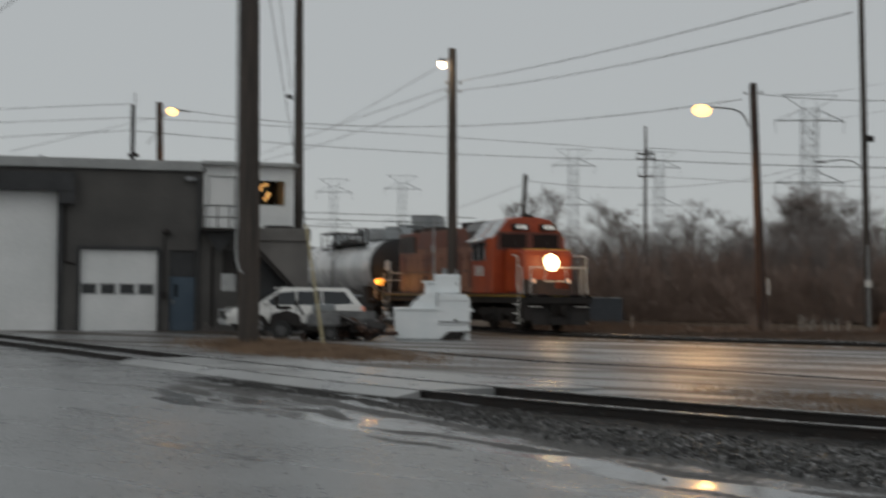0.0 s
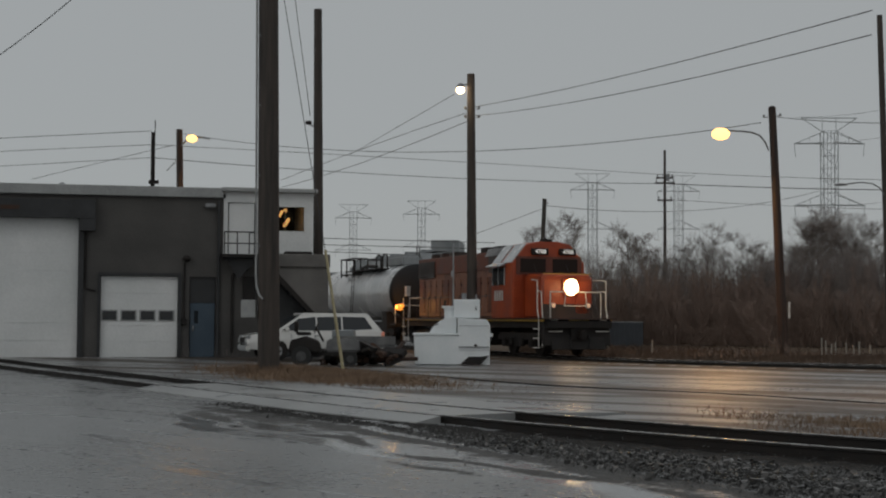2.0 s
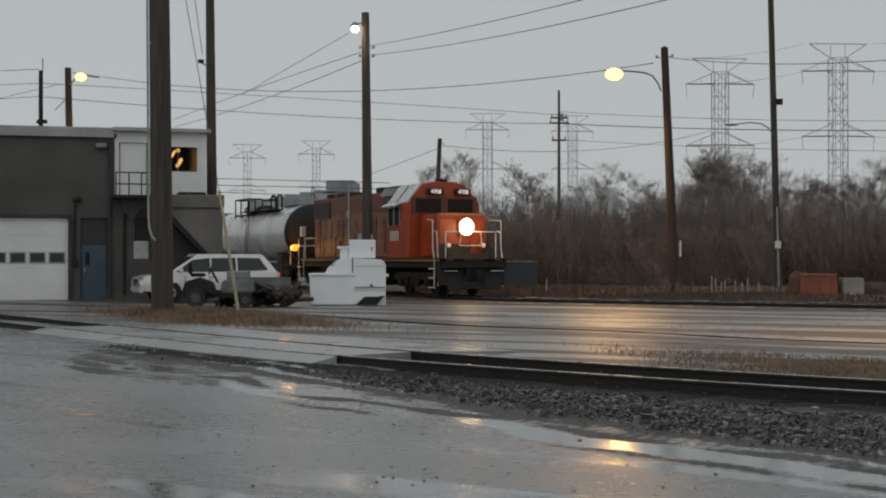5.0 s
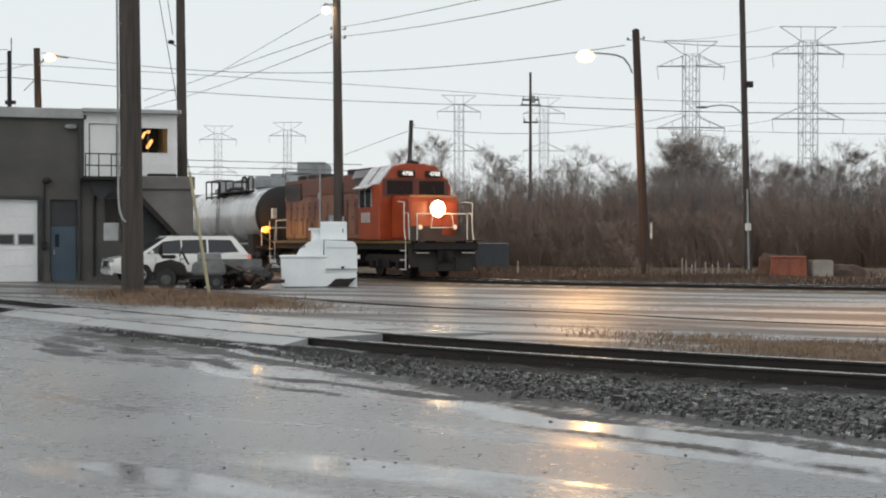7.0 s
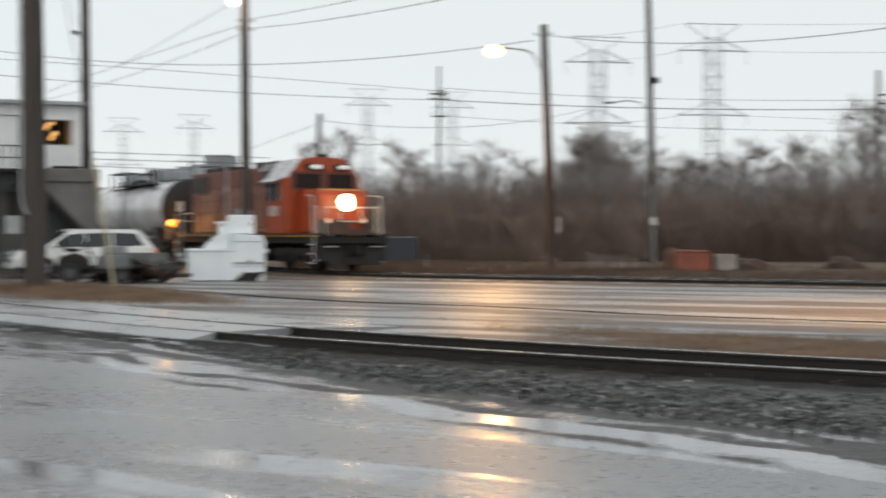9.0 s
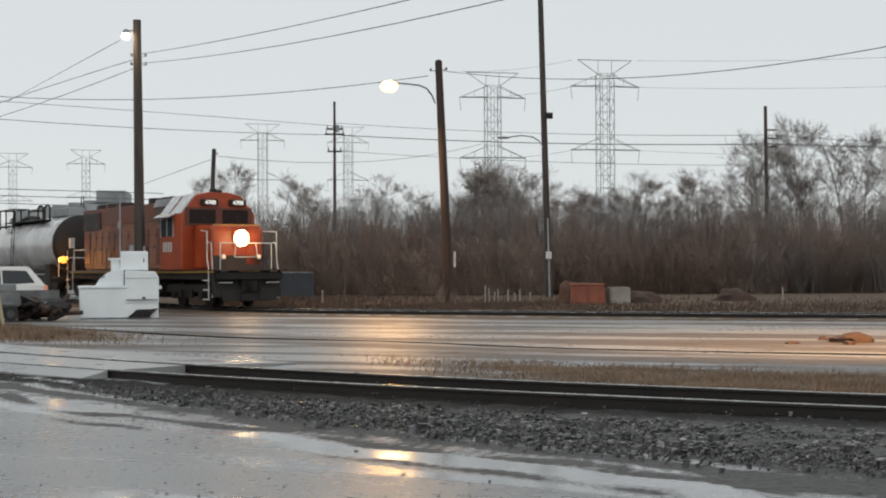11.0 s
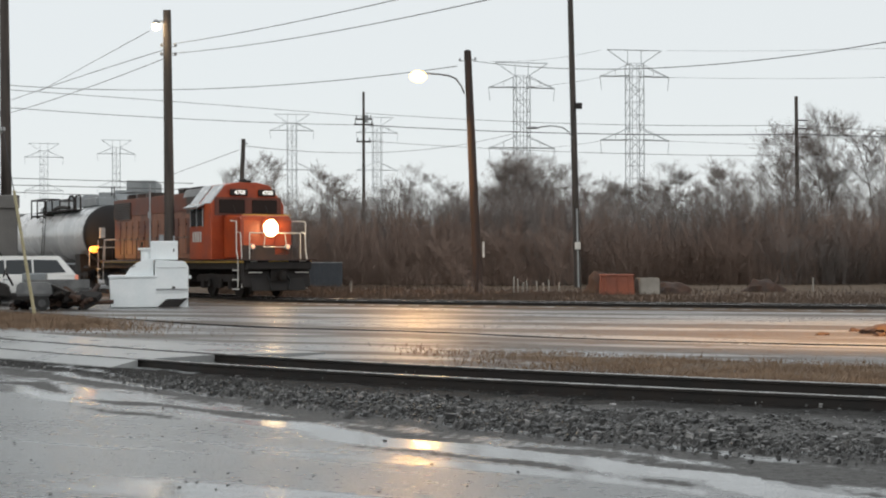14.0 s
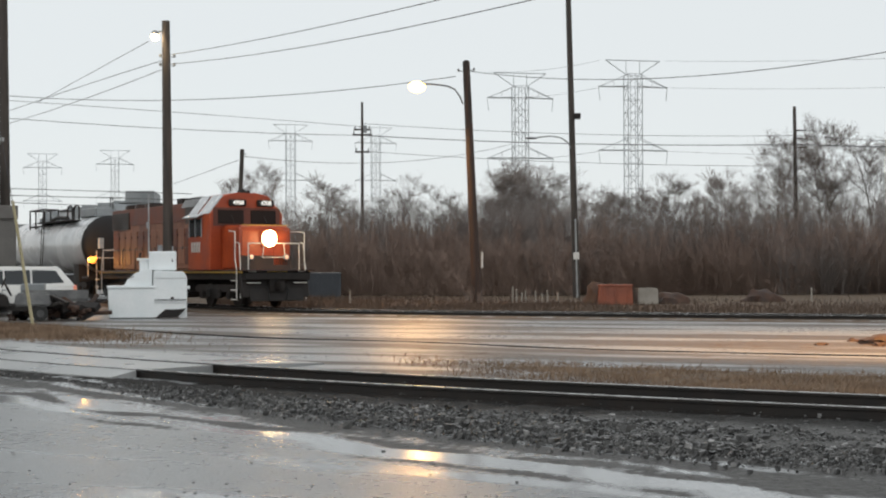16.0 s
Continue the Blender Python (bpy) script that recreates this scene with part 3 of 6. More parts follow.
def grow(rng, V, F, p, d, length, r, depth):
    k = 3 if depth > 1 else 2
    for i in range(k):
        q = p + d * (length / k)
        if depth > 0:
            limb(V, F, p, q, r, r * 0.8)
        else:
            sliver(V, F, p, q + d * 0.1, r)
        r *= 0.8
        p = q
        d = (d + Vector((rng.normal(0, 0.18), rng.normal(0, 0.18), rng.normal(0.04, 0.12)))).normalized()
        for _ in range(rng.integers(1, 3) + (i == k - 1) if depth > 0 else 2):
            e = (d + Vector((rng.normal(0, 0.6), rng.normal(0, 0.6), rng.normal(0.15, 0.3)))).normalized()
            if depth > 0:
                grow(rng, V, F, p, e, length * rng.uniform(0.45, 0.75), max(r * 0.58, 0.0055), depth - 1)
            else:
                sliver(V, F, p, p + e * rng.uniform(0.2, 0.45), 0.005)


def tree_meshes(seed, h, thick):
    rng = np.random.default_rng(seed)
    tv, tf, V, F = [], [], [], []
    p, d, r = Vector((0, 0, -0.1)), Vector((0, 0, 1)), thick
    for i in range(7):
        q = p + d * h * 0.13
        limb(tv, tf, p, q, r, r * 0.8)
        if i >= 2:
            for _ in range(rng.integers(2, 4)):
                a = rng.uniform(0, 6.28)
                e = Vector((math.cos(a) * 0.8, math.sin(a) * 0.8, rng.uniform(0.4, 1.0))).normalized()
                grow(rng, V, F, q, e, h * rng.uniform(0.13, 0.24) * (1.15 - i * 0.09), r * 0.5, 3 if h > 8 else 2)
        p, r = q, r * 0.8
        d = (d + Vector((rng.normal(0, 0.13), rng.normal(0, 0.13), 0.25))).normalized()
    return raw("trunk", tv, tf, TWIG), raw("crown", V, F, TWIG)


def thicket_mesh(rng, material, stems=62, tangle=1500):
    """A patch of thin upright stems, each with a feathery head of twigs."""
    V, F = [], []
    for _ in range(stems):
        p = Vector((rng.uniform(-2.8, 2.8), rng.uniform(-1.6, 1.6), -0.05))
        hh = rng.uniform(2.2, 4.2)
        d = Vector((rng.normal(0, 0.16), rng.normal(0, 0.16), 1)).normalized()
        r = 0.017
        for i in range(4):
            q = p + d * hh / 4
            limb(V, F, p, q, r, r * 0.75)
            for _ in range(16 if i else 9):
                a = p.lerp(q, rng.random())
                e = (d * 0.85 + Vector((rng.normal(0, 0.42), rng.normal(0, 0.42), 0.1))).normalized()
                b = a + e * rng.uniform(0.35, 1.0)
                sliver(V, F, a, b, 0.009)
                for _ in range(2):
                    c = a.lerp(b, rng.uniform(0.3, 0.8))
                    g = (e + Vector((rng.normal(0, 0.5), rng.normal(0, 0.5), 0.1))).normalized()
                    sliver(V, F, c, c + g * rng.uniform(0.2, 0.5), 0.007)
            p, r = q, r * 0.75
            d = (d + Vector((rng.normal(0, 0.16), rng.normal(0, 0.16), 0.05))).normalized()
    for _ in range(tangle):                       # low tangle between the stems
        a = Vector((rng.uniform(-2.8, 2.8), rng.uniform(-1.6, 1.6), rng.uniform(0, 1.5)))
        sliver(V, F, a, a + Vector((rng.normal(0, 0.25), rng.normal(0, 0.25), rng.uniform(0.3, 0.9))), 0.010)
    return raw("thicket", V, F, material)


def make_woods():
    rng = np.random.default_rng(21)
    kinds = [tree_meshes(40 + i, h, t) for i, (h, t) in enumerate([(8.5, 0.13), (7.5, 0.11), (10.5, 0.15), (6.0, 0.09), (9.0, 0.12)])]

    def tree(k, x, y, s, label):
        t = thing("bare_tree", pose(x, y, 0, 0, 0, rng.uniform(0, 360)), label, "tree", "bare trees in the brush")
        for nm, me in zip(("trunk", "crown"), kinds[k]):
            o = new(nm, me)
            o.parent = t
            o.scale = (s, s, s)

    # open-crowned trees standing over the brush, with their height scale
    for x, y, k, s in [(4.2, 99, 0, 0.86), (6.0, 103, 1, 0.9), (7.4, 100, 3, 1.1), (8.8, 101, 3, 1.1), (10.6, 102, 1, 0.8), (14.5, 100, 1, 0.85), (17.0, 99, 4, 0.84), (18.4, 100, 0, 0.92), (19.8, 98, 1, 1.05), (21.0, 103, 0, 0.9), (22.4, 100, 3, 1.2), (24.4, 101, 0, 0.8),
                       (28.0, 104, 1, 0.75), (31.0, 104, 1, 0.85), (33.2, 102, 0, 0.92), (35.4, 100, 4, 1.05), (37.4, 103, 2, 1.0), (39.4, 100, 2, 1.08), (41.0, 104, 0, 1.2), (43.0, 99, 4, 1.2), (45.5, 102, 2, 1.02), (48.0, 101, 0, 1.2), (51.0, 103, 2, 1.0), (55.0, 100, 4, 1.1)]:
        tree(k, x, y, s, "bare grey-brown tree with a ragged open crown")
    for i in range(84):
        x = 2 + 60 * (i + rng.random()) / 84
        tree(int(rng.choice([0, 1, 1, 3, 3, 4])), x, rng.uniform(97, 112), rng.uniform(0.70, 0.92) + 0.10 * (x > 34) + 0.10 * (15 < x < 23), "bare tree deep in the brush")
    for x, y in [(-3.6, 128), (-2.2, 130), (-0.6, 127), (0.6, 126)]:
        tree(int(rng.integers(0, 5)), x, y, rng.uniform(0.85, 1.0), "bare tree far behind the train")
    patches = [thicket_mesh(rng, mat) for mat in (TWIG, TWIGRED, TWIG, TWIGRED, TWIG, TWIGRED)]
    shrub = thicket_mesh(rng, TWIG, 14, 150)
    for x, y, s in ((-9.75, 40.5, 0.19), (-9.35, 40.2, 0.13), (-7.3, 41.2, 0.09), (-5.9, 41.5, 0.07), (8.75, 65.2, 0.22), (9.3, 65.0, 0.16)):
        o = new("bare_shrub", shrub)
        o.matrix_world = pose(x, y, 0, 0, 0, x * 50) @ Matrix.Diagonal((s * 0.6, s * 0.6, s, 1))
        tagged(o, "small bare dark shrub at the pole's foot", "shrub")
    for y, red, tall in ((86.4, 1, 0.8), (88.8, 1, 1.1), (91.6, 0, 1.32), (95.0, 0, 1.5)):
        x = 2.0 + rng.uniform(0, 1) + (2.0 if y < 90 else 0) + (2.0 if y < 87 else 0)
        while x < 62:
            k = 2 * int(rng.integers(0, 3)) + (red if rng.random() < 0.8 else 0)
            s = rng.uniform(0.92, 1.1) * tall * (1 + 0.08 * math.sin(x * 0.42 + 1.3) - 0.08 * math.exp(-((x - 28) / 4) ** 2))
            o = new("thicket", patches[k])
            o.matrix_world = pose(x, y + rng.uniform(-0.8, 0.8) - 0.10 * (x - 20), 0, 0, 0, rng.choice([0, 180]) + rng.uniform(-25, 25)) @ Matrix.Diagonal((1, 1, s, 1))
            tagged(o, "dense bare brown brush of thin stems", "brush", "roadside brush", "stuff")
            x += rng.uniform(2.4, 3.2)


# ---- poles, wires, pylons ----


def taper_pole(parent, a, b, r1, r2, material, n=14):
    return part("pole", rod(N(), a, b, r1, r2, n), material, parent)


def insulator(parent, p, out=0.12):
    bm = rod(N(), p, (p[0] + out, p[1], p[2]), 0.02, n=6)
    ball(bm, (p[0] + out, p[1], p[2] + 0.05), 0.055, (1, 1, 1.4), 8, 6)
    return part("insulator", bm, GALV, parent)


def wire(name, a, b, sag, r=0.014, label="thin black overhead cable between wooden poles", k=24):
    a, b = Vector(a), Vector(b)
    cu = bpy.data.curves.new(name, "CURVE")
    cu.dimensions, cu.bevel_depth, cu.bevel_resolution = "3D", r, 1
    sp = cu.splines.new("POLY")
    sp.points.add(k)
    for i in range(k + 1):
        t = i / k
        p = a.lerp(b, t)
        sp.points[i].co = (p.x, p.y, p.z - sag * 4 * t * (1 - t), 1)
    cu.materials.append(WIRE)
    tagged(new(name, cu), label, "cable", "overhead cables")


def make_poles():
    # thick pole with conduit and meter box
    t = thing("utility_pole", pose(-8.64, 40.4, 0), "thick weathered wooden pole with a grey conduit", "utility pole")
    taper_pole(t, (0, 0, -0.3), (-0.14, 0, 12.5), 0.315, 0.275, WOODPOLE, 18)
    part("conduit", pipe(N(), [(-0.12, -0.36, 2.10), (-0.22, -0.34, 2.20), (-0.30, -0.30, 2.42), (-0.34, -0.26, 2.75), (-0.42, -0.20, 12.4)], 0.032, 10), CONDUIT, t, "pale grey conduit")
    b = part("meter_box", bevelled(box(N(), (-0.56, -0.12, 1.83), (0.42, 0.22, 0.50)), 0.02), CONDUIT, t, "grey metal meter box")
    part("bracket", box(N(), (-0.27, -0.05, 1.85), (0.2, 0.06, 0.12)), GALV, t)
    for z in (3.6, 5.6, 7.6, 9.6):
        part("strap", box(N(), (-0.26, -0.17, z), (0.16, 0.10, 0.04)), GALV, t)
    # plain pole behind the annex
    t = thing("utility_pole", pose(-11.55, 64, 0), "tall dark wooden pole behind the annex", "utility pole")
    taper_pole(t, (0.1, 0, -0.3), (-0.06, 0, 15.5), 0.25, 0.18, WOODPOLE)
    part("floodlight", bevelled(box(N(), (-0.42, -0.1, 10.35), (0.26, 0.2, 0.16)), 0.03), BLACK, t)
    part("bracket", pipe(N(), [(0, 0, 10.1), (-0.4, -0.1, 10.28)], 0.03), GALV, t)
    part("junction_box", box(N(), (-0.32, -0.1, 5.0), (0.22, 0.2, 0.9)), BLACK, t)
    # pole with the warm lamp, before the locomotive
    t = thing("street_lamp", pose(-4.2, 58.5, 0), "dark wooden pole with a small lit warm lamp", "street lamp", "lit yard lamps")
    taper_pole(t, (0.03, 0, -0.3), (-0.08, 0, 11.55), 0.225, 0.155, WOODPOLE)
    part("arm", pipe(N(), [(-0.08, 0, 11.05), (-0.3, -0.05, 11.12), (-0.46, -0.08, 11.08)], 0.03), GALV, t)
    part("hood", rod(N(), (-0.5, -0.08, 10.98), (-0.5, -0.08, 11.16), 0.2, 0.07, 14), GALV, t)
    part("bulb", ball(N(), (-0.5, -0.08, 10.88), 0.16, (1, 1, 0.9)), WARM, t, "lit warm bulb")
    for z in (10.1, 9.75):
        insulator(t, (0.14, -0.1, z))
        insulator(t, (-0.17, -0.1, z), -0.12)
    # sodium street lamp on a red-brown pole
    t = thing("street_lamp", pose(9.2, 65.8, 0), "leaning red-brown pole with a lit sodium lamp", "street lamp", "lit yard lamps")
    taper_pole(t, (0.02, 0, -0.3), (-0.44, 0, 11.1), 0.23, 0.165, REDPOLE)
    part("pole_cap", ball(N(), (-0.44, 0, 11.1), 0.17, (1, 1, 0.7)), REDPOLE, t)
    part("arm", pipe(N(), [(-0.6, 0, 9.2), (-0.75, -0.05, 9.55), (-1.0, -0.1, 9.87), (-1.35, -0.15, 10.0), (-1.8, -0.2, 10.05), (-2.35, -0.25, 10.08)], 0.04), GALV, t, "curved steel arm")
    part("lamp_head", ball(N(), (-2.65, -0.28, 10.06), 0.2, (1.7, 0.8, 0.45)), GALV, t)
    part("bulb", ball(N(), (-2.75, -0.3, 9.92), 0.34, (1.2, 0.9, 0.8)), SODIUM, t, "glowing sodium lens")
    part("sign_plate", box(N(), (0.22, -0.3, 2.05), (0.09, 0.03, 0.72)), RAILWHITE, t, "narrow pale plate")
    insulator(t, (-0.28, 0, 10.75), 0.2)
    insulator(t, (-0.6, 0, 10.7), -0.2)
    # tall pole with an unlit lamp
    t = thing("utility_pole", pose(16.65, 79, 0), "tall slim dark pole with a box and unlit lamp arm", "utility pole")
    taper_pole(t, (0, 0, -0.3), (-0.42, 0, 18), 0.20, 0.15, WOODPOLE)
    part("arm", pipe(N(), [(-0.3, -0.1, 8.3), (-0.5, -0.15, 8.65), (-0.9, -0.2, 8.9), (-1.5, -0.2, 8.98), (-2.2, -0.2, 8.9)], 0.035), GALV, t)
    part("lamp_head", ball(N(), (-2.55, -0.2, 8.86), 0.16, (2.4, 1, 0.45)), GALV, t, "unlit lamp head")
    part("junction_box", box(N(), (0.05, -0.15, 10.1), (0.32, 0.3, 0.32)), BLACK, t)
    part("conduit", pipe(N(), [(-0.02, -0.24, 0), (-0.1, -0.22, 4.4)], 0.05), CONDUIT, t)
    m = part("meter_box", box(N(), (-0.08, -0.32, 2.35), (0.30, 0.16, 0.40)), RAILWHITE, t, "small white meter box")
    # far pole with three cross-arms
    t = thing("utility_pole", pose(6.65, 110, 0), "slim far pole with small cross-arms", "utility pole")
    taper_pole(t, (0, 0, -0.3), (0, 0, 14.4), 0.15, 0.09, WOODPOLE, 10)
    for z, w in ((12.3, 1.3), (11.9, 1.5), (10.6, 1.1)):
        part("cross_arm", box(N(), (0, -0.12, z), (w, 0.12, 0.12)), WOODPOLE, t)
        for sx in (-1, 1):
            part("insulator", rod(N(), (sx * w * 0.42, -0.12, z), (sx * w * 0.42, -0.12, z + 0.3), 0.06, 0.04, 8), GALV, t)
    part("transformer", rod(N(), (0.22, -0.2, 12.05), (0.22, -0.2, 12.6), 0.14, n=10), GALV, t)
    # short stub pole behind the train
    t = thing("utility_pole", pose(-2.2, 92, 0), "short dark pole behind the locomotive", "utility pole")
    taper_pole(t, (-0.2, 0, -0.3), (0.2, 0, 9.25), 0.17, 0.13, WOODPOLE, 10)
    part("bracket", pipe(N(), [(0.18, 0, 9.0), (0.45, -0.05, 8.95)], 0.04), GALV, t)
    # far right pole in the trees
    t = thing("utility_pole", pose(36.76, 99, 0), "grey wooden pole among bare trees", "utility pole")
    taper_pole(t, (0, 0, -0.3), (-0.12, 0, 13.1), 0.19, 0.12, WOODPOLE, 10)
    for z in (11.4, 10.8, 10.2):
        part("cross_arm", box(N(), (0.25, -0.1, z), (0.9, 0.09, 0.09)), WOODPOLE, t)
    # lamp pole and thin pole behind the workshop
    t = thing("street_lamp", pose(-23.5, 85, 0), "dark pole with a lit sodium lamp behind the workshop", "street lamp", "lit yard lamps")
    taper_pole(t, (0, 0, -0.3), (-0.3, 0, 12.9), 0.26, 0.19, REDPOLE)
    part("arm", pipe(N(), [(-0.15, -0.1, 11.9), (0.5, -0.45, 12.45), (1.7, -0.6, 12.25)], 0.045), GALV, t)
    part("bulb", ball(N(), (0.62, -0.55, 12.28), 0.27, (1.2, 0.9, 0.85)), SODIUM, t, "glowing sodium lens")
    part("brace", pipe(N(), [(-0.25, -0.1, 11.2), (-1.0, -0.15, 10.4)], 0.03), GALV, t)
    t = thing("antenna_pole", pose(-26.9, 90, 0), "thin dark pole with an aerial behind the workshop", "pole")
    taper_pole(t, (0, 0, -0.3), (0, 0, 13.4), 0.15, 0.13, BLACK, 10)
    part("aerial", rod(N(), (0.12, 0, 13.3), (0.12, 0, 14.2), 0.03, n=6), BLACK, t)
    part("bracket", box(N(), (0.1, -0.1, 10.2), (0.6, 0.3, 0.22)), BLACK, t)
    # yellow guy guard leaning beside the thick pole
    t = thing("guy_wire", pose(-6.86, 42.6, 0), "leaning guy wire with a faded yellow guard", "guy wire")
    part("guard", rod(N(), (0, 0, -0.05), (-0.58, 0, 3.6), 0.05, 0.042, 10), YELLOWPOST, t, "faded yellow plastic guard")
    part("cable", rod(N(), (-0.55, 0, 3.4), (-1.9, -0.9, 12.0), 0.012, n=6), WIRE, t)
    # sodium lamp on the far right, whose light falls on the yard
    t = thing("street_lamp", pose(15.6, 25.5, 0), "wooden pole with a lit sodium lamp over the yard", "street lamp", "lit yard lamps")
    taper_pole(t, (0, 0, -0.3), (0, 0, 11), 0.2, 0.15, WOODPOLE)
    part("arm", pipe(N(), [(0, 0, 9.6), (-0.9, -0.1, 10.1), (-2.2, -0.2, 10.1)], 0.04), GALV, t)
    part("bulb", ball(N(), (-2.5, -0.2, 9.95), 0.26, (1.2, 0.9, 0.8)), SODIUM, t, "glowing sodium lens")


def lamp(name, p, watts, colour, r=0.3):
    d = bpy.data.lights.new(name, "POINT")
    d.energy, d.color, d.shadow_soft_size = watts, colour, r
    new(name, d).location = p


def down_lamp(name, p, aim, watts, colour, cone):
    """A street lamp head, whose hood throws its light downwards."""
    d = bpy.data.lights.new(name, "SPOT")
    d.energy, d.color, d.shadow_soft_size, d.spot_size, d.spot_blend = watts, colour, 0.25, radians(cone), 0.8
    new(name, d).matrix_world = look(p, aim)


def make_lamps():
    so = (1.0, 0.50, 0.14)
    down_lamp("sodium_light", (6.45, 65.3, 9.3), (6.2, 61, 0), 2600, so, 150)
    down_lamp("sodium_light", (-22.6, 83.6, 11.6), (-22, 80, 0), 700, so, 150)
    down_lamp("sodium_light", (13.1, 25.2, 9.3), (12.6, 28.4, 0), 14000, so, 92)
    # added fill lamp ahead of the nose, imitating the headlight's halo
    lamp("headlight_glare", (0.10, 55.75, 2.78), 45, (1.0, 0.65, 0.3), 0.25)
    lamp("amber_light", (-8.95, 70.5, 2.15), 100, (1.0, 0.42, 0.08), 0.15)
    lamp("warm_light", (-4.75, 57.6, 10.4), 60, (1.0, 0.75, 0.45), 0.2)


def make_wires():
    wire("cable", (-4.12, 58.40, 10.19), (6.01, 30.00, 7.90), 0.15, 0.012)
    wire("cable", (-4.12, 58.40, 9.82), (6.00, 30.00, 7.40), 0.22, 0.012)
    wire("cable", (-4.45, 58.40, 9.94), (-18.60, 90.00, 10.29), -0.09, 0.014)
    wire("cable", (-4.44, 58.40, 9.59), (-18.52, 90.00, 9.86), 0.20, 0.014)
    wire("cable", (-4.95, 58.30, 10.69), (-12.69, 80.00, 10.71), 0.00, 0.012)
    wire("cable", (-23.56, 85.00, 12.64), (8.27, 65.80, 10.46), 1.22, 0.018)
    wire("cable", (-38.46, 86.00, 12.45), (-26.98, 90.00, 13.49), 0.00, 0.02)
    wire("cable", (-38.44, 86.00, 11.64), (-26.97, 90.00, 12.61), 0.00, 0.018)
    wire("cable", (-26.97, 90.00, 12.61), (6.55, 110.00, 12.55), -0.07, 0.018)
    wire("cable", (-38.41, 86.00, 10.69), (-26.95, 90.00, 11.78), 0.00, 0.018)
    wire("cable", (-26.95, 90.00, 11.78), (6.55, 110.00, 11.87), 0.37, 0.022)
    wire("cable", (-31.00, 80.00, 9.44), (-24.17, 85.00, 11.96), 0.00, 0.016)
    wire("cable", (6.62, 110.00, 12.78), (36.67, 99.00, 11.05), 0.34, 0.018)
    wire("cable", (6.62, 110.00, 11.88), (36.67, 99.00, 10.41), 0.29, 0.032)
    wire("cable", (6.62, 110.00, 10.68), (36.66, 99.00, 8.89), 0.30, 0.016)
    wire("cable", (36.76, 99.00, 11.05), (44.41, 90.00, 9.60), 0.00, 0.018)
    wire("cable", (36.75, 99.00, 10.41), (44.41, 90.00, 9.38), 0.00, 0.03)
    wire("cable", (9.01, 65.80, 10.70), (20.75, 42.00, 8.58), 0.75, 0.016)
    wire("cable", (-2.03, 92.00, 8.83), (19.71, 120.00, 12.16), 0.94, 0.018)
    wire("cable", (-26.85, 118.00, 8.37), (-7.00, 125.00, 8.19), 0.00, 0.03)
    wire("cable", (-26.85, 118.00, 7.82), (-7.00, 125.00, 7.65), 0.00, 0.03)
    wire("cable", (-26.85, 118.00, 7.32), (-10.90, 125.00, 7.02), 0.00, 0.03)
    wire("cable", (-11.92, 64.00, 10.68), (-12.42, 62.00, 16.65), 0.00, 0.016)
    wire("cable", (-19.79, 45.00, 9.26), (-12.94, 38.00, 10.84), 0.14, 0.014)
    wire("cable", (-2.21, 92.00, 8.58), (-7.87, 110.00, 7.99), 0.00, 0.016)


def pylon_mesh(h, g_=1.0):
    """A double-circuit lattice tower: two latticed legs side by side, three arm levels, a top beam."""
    bm = N()

    def bar(a, b, r=0.16):
        rod(bm, a, b, r * g_, n=4, caps=False)
    w, top = 1.55, h - 3.0
    legs = [(-w, -w), (w, -w), (w, w), (-w, w)]
    k = int(top / 2.6)
    for x, y in legs:
        bar((x * 1.5, y * 1.5, 0), (x, y, top * 0.35), 0.2)
        bar((x, y, top * 0.35), (x, y, top), 0.2)
    for i in range(k):
        z0, z1 = top * i / k, top * (i + 1) / k
        g = lambda z: 1.5 - 0.5 * min(1, z / (top * 0.35))
        for j in range(4):
            a, b = legs[j], legs[(j + 1) % 4]
            if i % 2:
                a, b = b, a
            bar((a[0] * g(z0), a[1] * g(z0), z0), (b[0] * g(z1), b[1] * g(z1), z1), 0.11)
            bar((a[0] * g(z1), a[1] * g(z1), z1), (b[0] * g(z1), b[1] * g(z1), z1), 0.10)
        for sy in (-w, w):
            bar((0, sy * g(z0), z0), (0, sy * g(z1), z1), 0.12)
    return bm


